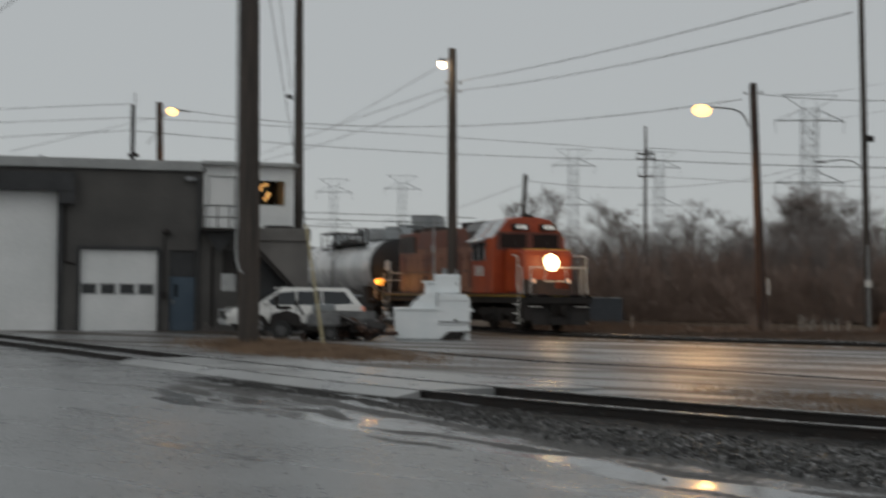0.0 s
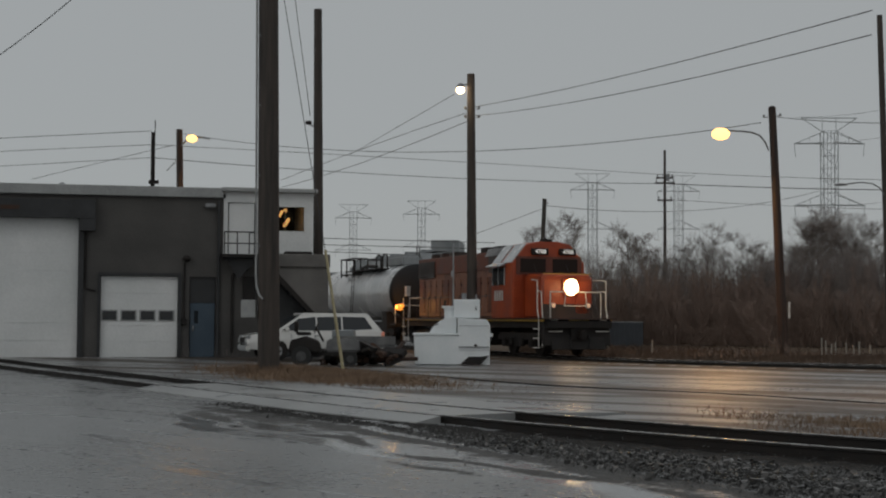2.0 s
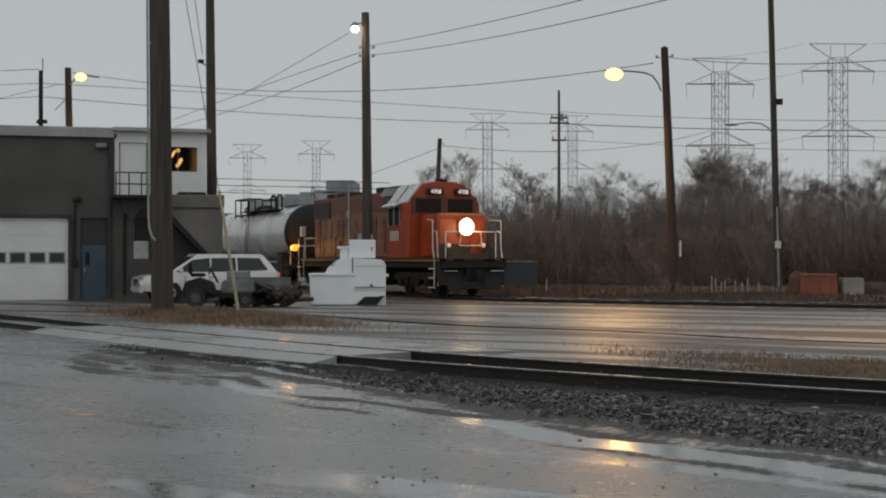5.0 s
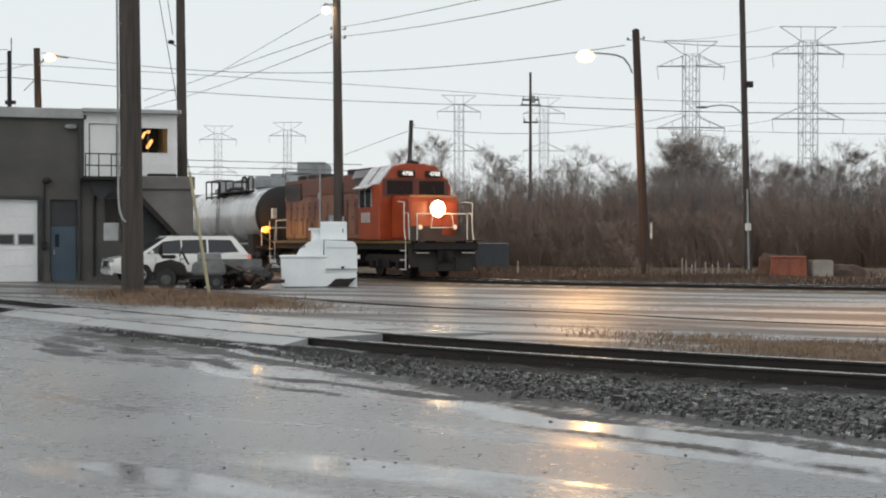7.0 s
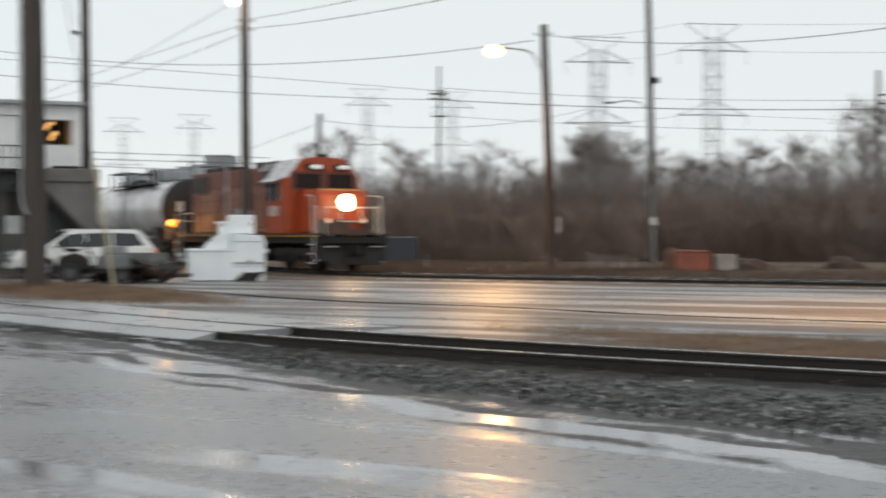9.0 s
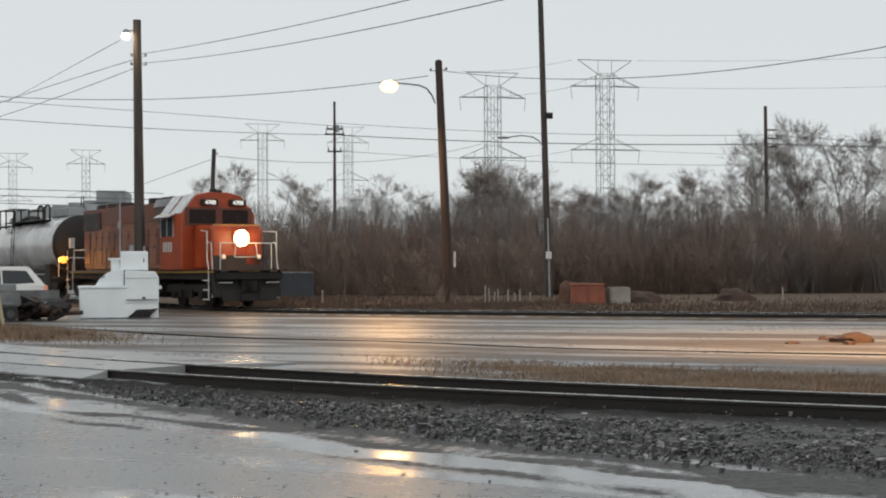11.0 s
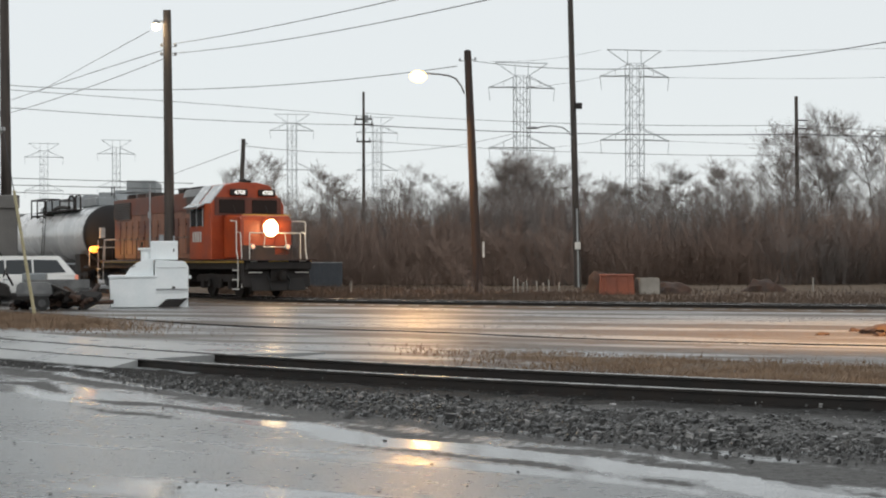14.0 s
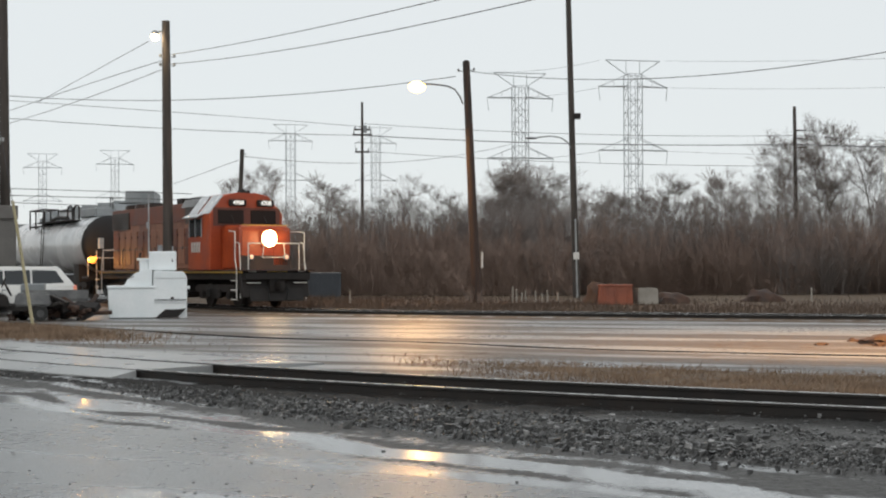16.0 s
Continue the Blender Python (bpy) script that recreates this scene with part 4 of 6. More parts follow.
def make_pylons():
    for x, y, h, turn in [(-93, 600, 49.5, 8), (-64.3, 600, 51.0, 8), (5.6, 500, 52.0, 6), (36.3, 520, 53.2, 6), (54.8, 320, 45.8, 4), (75.6, 300, 46.0, 4)]:
        t = thing("pylon", pose(x, y, 0, 0, 0, turn), "grey lattice power pylon, distance haze put into its pale colour", "pylon", "power pylons")
        # bars drawn thin, the farthest thinnest, to fade as haze would
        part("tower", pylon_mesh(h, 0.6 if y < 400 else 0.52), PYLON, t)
        for z, half in ((h - 5.5, 7.6), (h - 19.0, 7.6), (h - 32.0, 7.6)):
            for s in (-1, 1):
                bm = N()
                for yy in (-1.0, 1.0):
                    rod(bm, (s * 1.5, yy, z), (s * half, 0, z - 0.2), 0.105, n=4)
                    rod(bm, (s * 1.5, yy, z + 2.4), (s * half, 0, z - 0.2), 0.083, n=4)
                rod(bm, (s * 4.2, 0, z), (s * 4.2, 0, z + 1.3), 0.060, n=4)
                rod(bm, (s * half, 0, z - 0.2), (s * (half - 0.3), 0, z - 3.0), 0.075, n=4)
                rod(bm, (0, 0, z), (s * half, 0, z), 0.090, n=4)
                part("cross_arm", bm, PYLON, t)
        bm = N()
        rod(bm, (-6.0, 0, h), (6.0, 0, h), 0.120, n=4)
        for s in (-1, 1):
            rod(bm, (s * 1.5, 0, h - 3.0), (s * 6.0, 0, h), 0.105, n=4)
            rod(bm, (s * 1.5, 0, h - 3.0), (s * 1.5, 0, h), 0.090, n=4)
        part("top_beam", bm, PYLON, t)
    for z in (46, 40.3, 26.8):
        wire("power_line", (54.8 - 7, 320, z), (75.6 - 7, 300, z), 0.8, 0.03, "faint far power line between lattice pylons")
        wire("power_line", (75.6 + 7, 300, z), (240, 180, z + 2), 5, 0.03, "faint far power line between lattice pylons")


# ---- workshop ----
WX, WY, WA = -22.53, 54.0, 18.0


def make_workshop():
    """Local x runs along the front wall, y goes into the building."""
    t = thing("workshop", pose(WX, WY, 0, 0, 0, WA), "dark grey flat-roofed workshop with white roller doors", "building")
    D, H = 0.35, 6.35

    def wall(x0, x1, z0, z1, m=WALL):
        part("wall", box(N(), ((x0 + x1) / 2, D / 2, (z0 + z1) / 2), (x1 - x0, D, z1 - z0)), m, t)
    wall(-12, -2.2, 0, H)
    wall(-2.2, 3.32, 5.45, H)
    wall(3.32, 4.18, 0, H)
    wall(4.18, 7.17, 3.2, H)
    wall(7.17, 7.62, 0, H)
    wall(7.62, 8.66, 3.2, H)
    wall(8.66, 10.9, 0, 4.0)
    wall(8.66, 8.92, 4.0, H)
    part("wall", box(N(), (-11.8, 8, H / 2), (0.35, 15, H)), WALL, t)
    part("wall", box(N(), (0.5, 15.5, H / 2), (25, 0.35, H)), WALL, t)
    part("wall", box(N(), (12.85, 9.6, 2.0), (0.35, 12, 4.0)), WALL2, t)
    part("floor", box(N(), (0.5, 8, 0.01), (24, 14.6, 0.06)), CONCRETE, t)
    part("roof", box(N(), (-1.6, 7.8, H + 0.08), (21.2, 15.7, 0.16)), ROOFING, t)
    part("fascia", bevelled(box(N(), (-1.65, -0.06, 6.55), (21.1, 0.22, 0.40)), 0.02, 1), FASCIA, t, "grey metal roof fascia")
    # big door with sections, dark jambs and header box
    d = part("roller_door", box(N(), (0.56, 0.16, 2.72), (5.5, 0.06, 5.44)), DOORWHITE, t, "tall white sectional door, closed")
    for z in np.arange(0.68, 5.4, 0.68):
        part("section_rib", bevelled(box(N(), (0.56, 0.125, z), (5.48, 0.02, 0.014)), 0.004, 1), DOORWHITE, d)
    part("door_jamb", box(N(), (3.42, -0.03, 2.7), (0.20, 0.16, 5.5)), DARKFRAME, t)
    part("door_header", box(N(), (0.5, -0.18, 5.78), (6.9, 0.5, 0.72)), DARKFRAME, t, "dark door header box")
    part("door_motor", box(N(), (3.65, -0.2, 5.3), (0.62, 0.4, 0.72)), DARKFRAME, t)
    part("sign_lamp", box(N(), (0.75, -0.45, 5.8), (0.7, 0.04, 0.16)), BROWNRUST, t, "small reddish sign")
    # small door with four panes
    d = part("roller_door", box(N(), (5.68, 0.14, 1.6), (2.96, 0.06, 3.18)), DOORWHITE, t, "white sectional door with four panes")
    for z in (0.64, 1.27, 1.91, 2.55):
        part("section_rib", bevelled(box(N(), (5.68, 0.105, z), (2.94, 0.02, 0.014)), 0.004, 1), DOORWHITE, d)
    for x in (4.54, 5.27, 6.0, 6.73):
        w = part("pane_frame", bevelled(box(N(), (x, 0.10, 1.65), (0.62, 0.05, 0.44)), 0.012, 1), FASCIA, d)
        part("pane", box(N(), (x, 0.073, 1.65), (0.52, 0.012, 0.34)), PANE, w)
    part("door_frame", box(N(), (7.24, -0.02, 1.62), (0.12, 0.12, 3.24)), DARKFRAME, t)
    part("door_frame", box(N(), (4.12, -0.02, 1.62), (0.10, 0.12, 3.24)), DARKFRAME, t)
    part("door_frame", box(N(), (5.68, -0.02, 3.27), (3.2, 0.12, 0.12)), DARKFRAME, t)
    # side door
    d = part("door", bevelled(box(N(), (8.14, 0.16, 1.08), (0.98, 0.06, 2.14)), 0.01, 1), DOORBLUE, t, "blue steel door, closed")
    part("door_handle", rod(N(), (7.78, 0.08, 1.05), (7.78, 0.08, 1.25), 0.03, n=8), GALV, d)
    part("door_pane", box(N(), (7.9, 0.125, 1.6), (0.16, 0.012, 0.5)), PANE, d)
    part("transom", box(N(), (8.14, 0.16, 2.68), (1.0, 0.06, 1.02)), DARKFRAME, t, "dark panel over the door")
    part("wall_box", bevelled(box(N(), (7.42, -0.08, 1.42), (0.2, 0.16, 0.26)), 0.02, 1), BLACK, t)
    part("wall_light", bevelled(box(N(), (8.4, -0.12, 6.04), (0.42, 0.24, 0.16)), 0.04), GALV, t, "unlit wall floodlight")
    part("wall_light", ball(N(), (7.49, -0.1, 3.92), 0.14, (1.2, 1, 0.9)), BLACK, t)
    part("wall_conduit", pipe(N(), [(7.42, -0.05, 1.5), (7.42, -0.05, 3.75)], 0.03, 8), BLACK, t)
    part("wall_conduit", pipe(N(), [(3.6, -0.06, 4.9), (3.6, -0.06, 2.7), (4.0, -0.06, 2.6)], 0.035, 8), BLACK, t)
    part("wall_conduit", pipe(N(), [(9.3, -0.06, 0.2), (9.3, -0.06, 3.3), (9.9, -0.06, 3.5)], 0.05, 8), BLACK, t)
    part("downpipe", pipe(N(), [(8.74, -0.09, 0.1), (8.74, -0.09, 6.2)], 0.055, 10), DARKFRAME, t, "dark rain downpipe")
    part("fuse_box", bevelled(box(N(), (9.95, -0.1, 2.75), (0.45, 0.2, 0.95)), 0.02, 1), BLACK, t)
    part("roof_vent", rod(N(), (2.55, 3, 6.5), (2.55, 3, 6.95), 0.18, n=10), GALV, t)
    part("vent_cap", rod(N(), (2.55, 3, 6.95), (2.55, 3, 7.1), 0.28, 0.05, n=10), GALV, t)
    part("roof_edge_pipe", pipe(N(), [(2.2, 2.6, 6.6), (2.9, 2.6, 6.75), (3.3, 2.6, 6.6)], 0.05), GALV, t)


def make_cabin():
    """The white control cabin over the stair annex, in the workshop wall's axes."""
    t = thing("control_cabin", pose(WX, WY, 0, 0, 0, WA), "white upper cabin with a lit window and railed landing", "cabin")

    def panel(x0, x1, z0, z1):
        part("wall", box(N(), ((x0 + x1) / 2, 0.1, (z0 + z1) / 2), (x1 - x0, 0.2, z1 - z0)), CABIN, t)
    panel(8.93, 9.1, 4.06, 6.62)
    panel(9.1, 10.2, 6.2, 6.62)
    panel(10.2, 11.06, 4.06, 6.62)
    panel(11.06, 12.24, 4.06, 5.04)
    panel(11.06, 12.24, 6.1, 6.62)
    panel(12.24, 12.52, 4.06, 6.62)
    part("wall", box(N(), (12.42, 2.4, 5.34), (0.2, 4.4, 2.56)), CABIN, t)
    part("wall", box(N(), (9.0, 2.4, 5.5), (0.14, 4.4, 2.2)), CABIN, t)
    part("wall", box(N(), (10.7, 4.6, 5.34), (3.6, 0.2, 2.56)), DARKFRAME, t)
    part("floor", box(N(), (10.7, 2.4, 4.02), (3.4, 4.2, 0.08)), CONCRETE, t)
    part("roof", bevelled(box(N(), (10.75, 2.2, 6.70), (3.85, 5.0, 0.16)), 0.02, 1), FASCIA, t)
    d = part("door", bevelled(box(N(), (9.65, 0.12, 5.13), (1.02, 0.07, 2.1)), 0.012, 1), DOORWHITE, t, "white cabin door, closed")
    part("door_handle", ball(N(), (10.06, 0.05, 5.0), 0.05), GALV, d)
    w = part("window", box(N(), (11.65, 0.14, 5.57), (1.16, 0.02, 1.04)), glass_clear(), t, "lit cabin window")
    w.visible_shadow = False
    for x in (11.1, 12.2):
        part("frame", box(N(), (x, 0.02, 5.57), (0.08, 0.08, 1.12)), CABIN, w)
    for z in (5.04, 6.1):
        part("frame", box(N(), (11.65, 0.02, z), (1.18, 0.08, 0.08)), CABIN, w)
    part("ceiling_tube", rod(N(), (11.55, 1.6, 5.4), (11.85, 2.8, 5.75), 0.07, n=8), TUBE, t, "lit lamp tube")
    part("ceiling_tube", rod(N(), (11.28, 1.0, 5.75), (11.45, 1.7, 6.0), 0.05, n=8), TUBE, t, "lit lamp tube")
    part("desk_lamp", ball(N(), (11.5, 0.9, 5.98), 0.08), TUBE, t, "lit lamp")
    part("mullion", box(N(), (11.45, 0.5, 5.57), (0.03, 0.03, 1.0)), YELLOWPOST, t)
    # railed landing
    part("landing", box(N(), (9.6, -0.55, 4.02), (1.5, 1.1, 0.12)), BLACK, t)
    for x in (8.9, 9.4, 9.87, 10.34):
        part("baluster", rod(N(), (x, -1.05, 4.05), (x, -1.05, 4.95), 0.025, n=6), BLACK, t)
    for z in (4.5, 4.95):
        part("handrail", rod(N(), (8.88, -1.05, z), (10.36, -1.05, z), 0.025, n=6), BLACK, t)
    part("bracket", prism(N(), [(9.0, 3.96), (10.3, 3.96), (9.5, 3.1)], -0.5, -0.44), DARKFRAME, t)
    # stair annex: concrete cap, sloping stair wall, recess under it with its shade painted dark
    t = thing("stair_annex", pose(WX, WY, 0, 0, 0, WA), "grey lean-to annex with an outside stair and concrete cap", "annex")
    part("cap", bevelled(box(N(), (12.0, 0.1, 3.86), (2.2, 2.2, 0.52)), 0.03, 1), WALL2, t)
    part("wall", prism(N(), [(13.0, 3.6), (10.9, 3.6), (10.9, 3.45), (12.95, 1.25), (13.0, 1.25)], -0.9, -0.7), WALL2, t, "sloping grey stair wall")
    part("wall", box(N(), (12.95, 0.1, 1.8), (0.2, 1.9, 3.6)), WALL2, t)
    part("back_wall", box(N(), (11.9, 0.16, 1.8), (2.0, 0.2, 3.6)), DARKFRAME, t, "recess wall coloured dark for the shade under the stair")
    st = part("stringer", prism(N(), [(10.7, 3.7), (13.0, 1.25), (13.0, 1.0), (10.7, 3.4)], -1.0, -0.93), BLACK, t, "dark stair stringer")
    step = None
    for i in range(16):
        m = Matrix.Translation((12.98 + 0.9 - i * 0.2, -0.45, 0.2 + i * 0.21))
        if step is None:
            step = part("step", box(N(), (0, 0, 0), (0.26, 0.85, 0.04)), BLACK, t, at=m)
        else:
            again(step, m)
    part("roof_hatch", bevelled(box(N(), (11.9, -0.2, 4.18), (1.1, 0.7, 0.12)), 0.03), BLACK, t)


def glass_clear():
    m, n, l, b = nodes_of("clear_window_glass")
    b.inputs["Base Color"].default_value = (0.9, 0.92, 0.92, 1)
    b.inputs["Transmission Weight"].default_value = 1.0
    b.inputs["Roughness"].default_value = 0.02
    b.inputs["IOR"].default_value = 1.1
    return m

# ---- train ----
HEAD = -65.0                       # heading of the train, degrees


def wheelset(parent, x, r=0.5):
    for y in (-0.78, 0.78):
        bm = rod(N(), (x, y - 0.065, r), (x, y + 0.065, r), r, n=24)
        rod(bm, (x, y - 0.10, r), (x, y + 0.10, r), 0.14, n=12)
        part("wheel", bm, RUST, parent)


def bogie(parent, x, axles, half):
    t = part("truck_frame", N(), BLACK, parent)
    bm = N()
    for y in (-1.12, 1.12):
        prism(bm, [(x - half, 0.78), (x - half + 0.3, 0.92), (x + half - 0.3, 0.92), (x + half, 0.78), (x + half - 0.1, 0.62), (x + 0.45, 0.62), (x + 0.35, 0.36), (x - 0.35, 0.36), (x - 0.45, 0.62), (x - half + 0.1, 0.62)], y - 0.09, y + 0.09)
        for a in axles:
            box(bm, (x + a, y, 0.52), (0.34, 0.24, 0.36))
            rod(bm, (x + a, y - 0.14, 0.52), (x + a, y + 0.14, 0.52), 0.13, n=10)
    bm.to_mesh(t.data)
    bm.free()
    for y in (-1.25, 1.25):
        for q in (-0.55, 0.55):
            part("spring", rod(N(), (x + q, y, 0.42), (x + q, y, 0.72), 0.09, n=10), BLACK, t)
    for a in axles:
        wheelset(parent, x + a)


def hand_rail(parent, pts, r=0.024, m=None):
    bm = pipe(N(), pts, r, 7)
    for p in pts[1:-1]:
        ball(bm, p, r * 1.05, u=7, v=5)
    part("handrail", bm, m or RAILWHITE, parent)


def lettering(text, size, m, material, parent, name="lettering"):
    cu = bpy.data.curves.new(name, "FONT")
    cu.body, cu.size, cu.align_x, cu.align_y, cu.extrude, cu.offset = text, size, "CENTER", "CENTER", 0.006, 0.006
    cu.materials.append(material)
    o = new(name, cu)
    o.parent = parent
    o.matrix_basis = m
    return o


def make_locomotive():
    """Local x forward, y to its left, z up from the rail heads."""
    t = thing("locomotive", pose(-3.44, 63.3, 0.15, 0, 0, HEAD), "orange-red four-axle diesel locomotive with its headlight lit", "locomotive")
    # underframe and walkway
    f = part("underframe", bevelled(box(N(), (0, 0, 1.27), (17.0, 2.7, 0.30)), 0.02, 1), BLACK, t)
    for y in (-1.42, 1.42):
        part("sill_stripe", box(N(), (0, y, 1.43), (16.6, 0.05, 0.09)), LOCO_YELLOW, f, "dull yellow sill stripe")
    part("walkway", box(N(), (0, 0, 1.49), (17.2, 3.0, 0.05)), LOCO_DARK, t)
    part("fuel_tank", bevelled(prism(N(), [(-2.6, 1.1), (2.6, 1.1), (2.6, 0.55), (2.2, 0.35), (-2.2, 0.35), (-2.6, 0.55)], -1.35, 1.35), 0.06), BLACK, t)
    for y in (-1.25, 1.25):
        part("air_tank", rod(N(), (-2.2, y, 1.0), (2.0, y, 1.0), 0.17, n=14), BLACK, t)
    bogie(t, 5.2, (-1.37, 1.37), 2.1)
    bogie(t, -5.2, (-1.37, 1.37), 2.1)
    # long hood in door panels
    hood = part("long_hood", bevelled(prism(N(), [(-7.9, 1.5), (3.3, 1.5), (3.3, 4.42), (-7.9, 4.42)], -0.92, 0.92), 0.10, 3), LOCO_HOOD, t, "faded brown-orange hood with door panels")
    part("hood_top_band", bevelled(box(N(), (-2.3, -0.925, 4.0), (11.1, 0.05, 0.78)), 0.01, 1), LOCO_BROWN, hood, "dull red-brown upper hood band")
    for i in range(13):
        x = -7.3 + i * 0.82
        m = LOCO_BROWN if i in (0, 4, 5, 9, 11) else LOCO_HOOD
        d = part("hood_door", bevelled(box(N(), (x, -0.93, 2.55), (0.70, 0.05, 1.55)), 0.012, 1), m, hood)
        part("latch", box(N(), (x + 0.24, -0.965, 2.5), (0.05, 0.03, 0.14)), BLACK, d)
        part("hinge", box(N(), (x - 0.33, -0.96, 3.05), (0.03, 0.03, 0.12)), BLACK, d)
    part("radiator_grille", box(N(), (-6.6, -0.955, 3.85), (2.3, 0.06, 0.8)), LOCO_DARK, hood, "dark radiator intake")
    for i in range(9):
        part("louvre", box(N(), (-6.6, -0.995, 3.52 + i * 0.083), (2.2, 0.03, 0.03)), BLACK, hood)
    part("filter_grille", box(N(), (2.3, -0.955, 3.85), (1.7, 0.06, 0.7)), LOCO_DARK, hood)
    for x in (-7.0, -5.7, -4.4):
        q = part("fan_housing", rod(N(), (x, 0, 4.4), (x, 0, 4.62), 0.58, n=20), LOCO_DARK, hood)
        part("fan_guard", rod(N(), (x, 0, 4.62), (x, 0, 4.66), 0.5, n=20), BLACK, q)
    part("exhaust_stack", box(N(), (-1.0, 0, 4.56), (0.7, 0.5, 0.34)), BLACK, hood)
    part("blower_duct", bevelled(box(N(), (2.2, -0.1, 4.5), (1.5, 1.5, 0.26)), 0.05), BLACK, hood)
    part("roof_slope", prism(N(), [(1.2, 4.20), (3.25, 4.20), (3.25, 4.52), (1.6, 4.52)], -1.05, -0.9), LOCO_ROOF, hood, "wet roof panel, reflected sky put into its pale colour")
    # cab
    cab = part("cab", N(), LOCO_RED, t, "orange-red cab")
    bm = N()
    sec = [(-1.58, 1.5), (-1.58, 3.78), (-0.95, 4.56), (-0.4, 4.68), (0.4, 4.68), (0.95, 4.56), (1.58, 3.78), (1.58, 1.5)]
    a, b = [bm.verts.new((3.3, y, z)) for y, z in sec], [bm.verts.new((5.55, y, z)) for y, z in sec]
    bm.faces.new(a)
    bm.faces.new(b[::-1])
    for i in range(8):
        bm.faces.new((a[i], b[i], b[(i + 1) % 8], a[(i + 1) % 8]))
    bmesh.ops.recalc_face_normals(bm, faces=bm.faces)
    bevelled(bm, 0.03, 1, 20)
    bm.to_mesh(cab.data)
    bm.free()
    tilt = Matrix.Rotation(math.atan2(0.78, 0.60), 4, "X")
    for x0, x1 in ((3.35, 4.25), (4.45, 5.5)):
        bm = box(N(), ((x0 + x1) / 2, 0, 0), (x1 - x0, 0.98, 0.03))
        bmesh.ops.transform(bm, matrix=Matrix.Translation((0, -1.285, 4.185)) @ tilt, verts=bm.verts)
        part("roof_panel", bm, LOCO_ROOF, cab, "wet roof panel, reflected sky put into its pale colour")
    w = part("side_window", bevelled(box(N(), (4.15, -1.59, 3.25), (1.3, 0.05, 0.72)), 0.02, 1), PANE, cab)
    for x in (3.5, 4.15, 4.8):
        part("frame", box(N(), (x, -1.62, 3.25), (0.05, 0.03, 0.78)), LOCO_ROOF, w)
    part("awning", box(N(), (4.15, -1.74, 3.72), (1.5, 0.34, 0.05), Matrix.Rotation(radians(25), 3, "X")), LOCO_ROOF, cab, "pale window awning")
    for i, x in enumerate((3.75, 4.0, 4.25, 4.5)):
        part("number_bar", box(N(), (x, -1.592, 2.45), (0.16, 0.012, 0.42)), RAILWHITE, cab, "worn white lettering")
    part("windshield_band", box(N(), (5.56, 0, 3.68), (0.03, 2.86, 0.74)), LOCO_BROWN, cab, "dark red-brown windshield surround")
    for y in (-0.70, 0.70):
        w = part("windshield", bevelled(box(N(), (5.585, y, 3.68), (0.04, 1.1, 0.56)), 0.02, 1), CABPANE, cab)
        part("wiper", box(N(), (5.60, y + 0.1, 3.55), (0.02, 0.03, 0.4), Matrix.Rotation(radians(20), 3, "X")), BLACK, w)
    for y in (-0.42, 0.78):
        nb = part("number_board", bevelled(box(N(), (5.62, y, 4.25), (0.16, 0.72, 0.27)), 0.03, 1), BLACK, cab, "black number board")
        lettering("4708", 0.23, Matrix.Translation((5.71, y, 4.245)) @ pose(0, 0, 0, 90, 0, 90), NUMBERWHITE, cab, "road_number")
    part("roof_light", box(N(), (5.4, 0, 4.72), (0.3, 0.3, 0.1)), BLACK, cab)
    part("horn", pipe(N(), [(4.3, 0.2, 4.7), (4.3, 0.2, 4.82), (4.8, 0.2, 4.84)], 0.05), BLACK, cab)
    part("antenna", rod(N(), (4.6, -0.3, 4.68), (4.6, -0.3, 5.0), 0.015, n=6), BLACK, cab)
    # short hood and its lamp
    nose = part("short_hood", bevelled(prism(N(), [(5.55, 1.5), (7.35, 1.5), (7.35, 3.15), (7.22, 3.28), (5.55, 3.34)], -1.08, 1.08), 0.09, 3), LOCO_RED, t, "orange-red low nose")
    part("nose_band", box(N(), (7.37, 0, 1.80), (0.03, 2.1, 0.56)), LOCO_DARK, nose, "dark red-brown lower nose")
    part("nose_edge", box(N(), (7.3, 0, 3.29), (0.12, 2.0, 0.03)), LOCO_YELLOW, nose)
    hl = part("headlight_housing", bevelled(box(N(), (7.40, 0.10, 2.76), (0.12, 0.74, 0.74)), 0.10, 3), LOCO_RED, nose)
    for y, z, r in ((0.10, 2.76, 0.31),):
        part("lens", ball(N(), (7.48, y, z), r, (0.35, 1, 1.08), 20, 14), HEADLIGHT, hl, "blazing white headlight lens")
    part("door", bevelled(box(N(), (7.37, 0.62, 2.35), (0.03, 0.6, 1.3)), 0.01, 1), LOCO_RED, nose)
    for y in (-0.72, 0.88):
        part("ditch_light", rod(N(), (7.95, y, 2.02), (8.12, y, 2.02), 0.11, n=14), GALV, t)
        part("ditch_lens", ball(N(), (8.12, y, 2.02), 0.085, (0.3, 1, 1)), DIM, t, "dim ditch light")
    # pilot, steps, coupler
    pil = part("pilot", bevelled(prism(N(), [(8.45, 1.5), (8.75, 1.5), (8.85, 0.95), (8.93, 0.42), (8.75, 0.42), (8.45, 0.8)], -1.5, 1.5), 0.03, 1), BLACK, t, "black pilot with pale step edges")
    part("plow", prism(N(), [(8.85, 0.85), (9.05, 0.3), (8.9, 0.27), (8.7, 0.8)], -1.2, 1.2), BLACK, pil)
    part("coupler", bevelled(box(N(), (9.15, 0, 0.88), (0.6, 0.26, 0.32)), 0.05), RUST, t)
    part("coupler_pocket", box(N(), (8.9, 0, 0.9), (0.2, 0.7, 0.5)), BLACK, t)
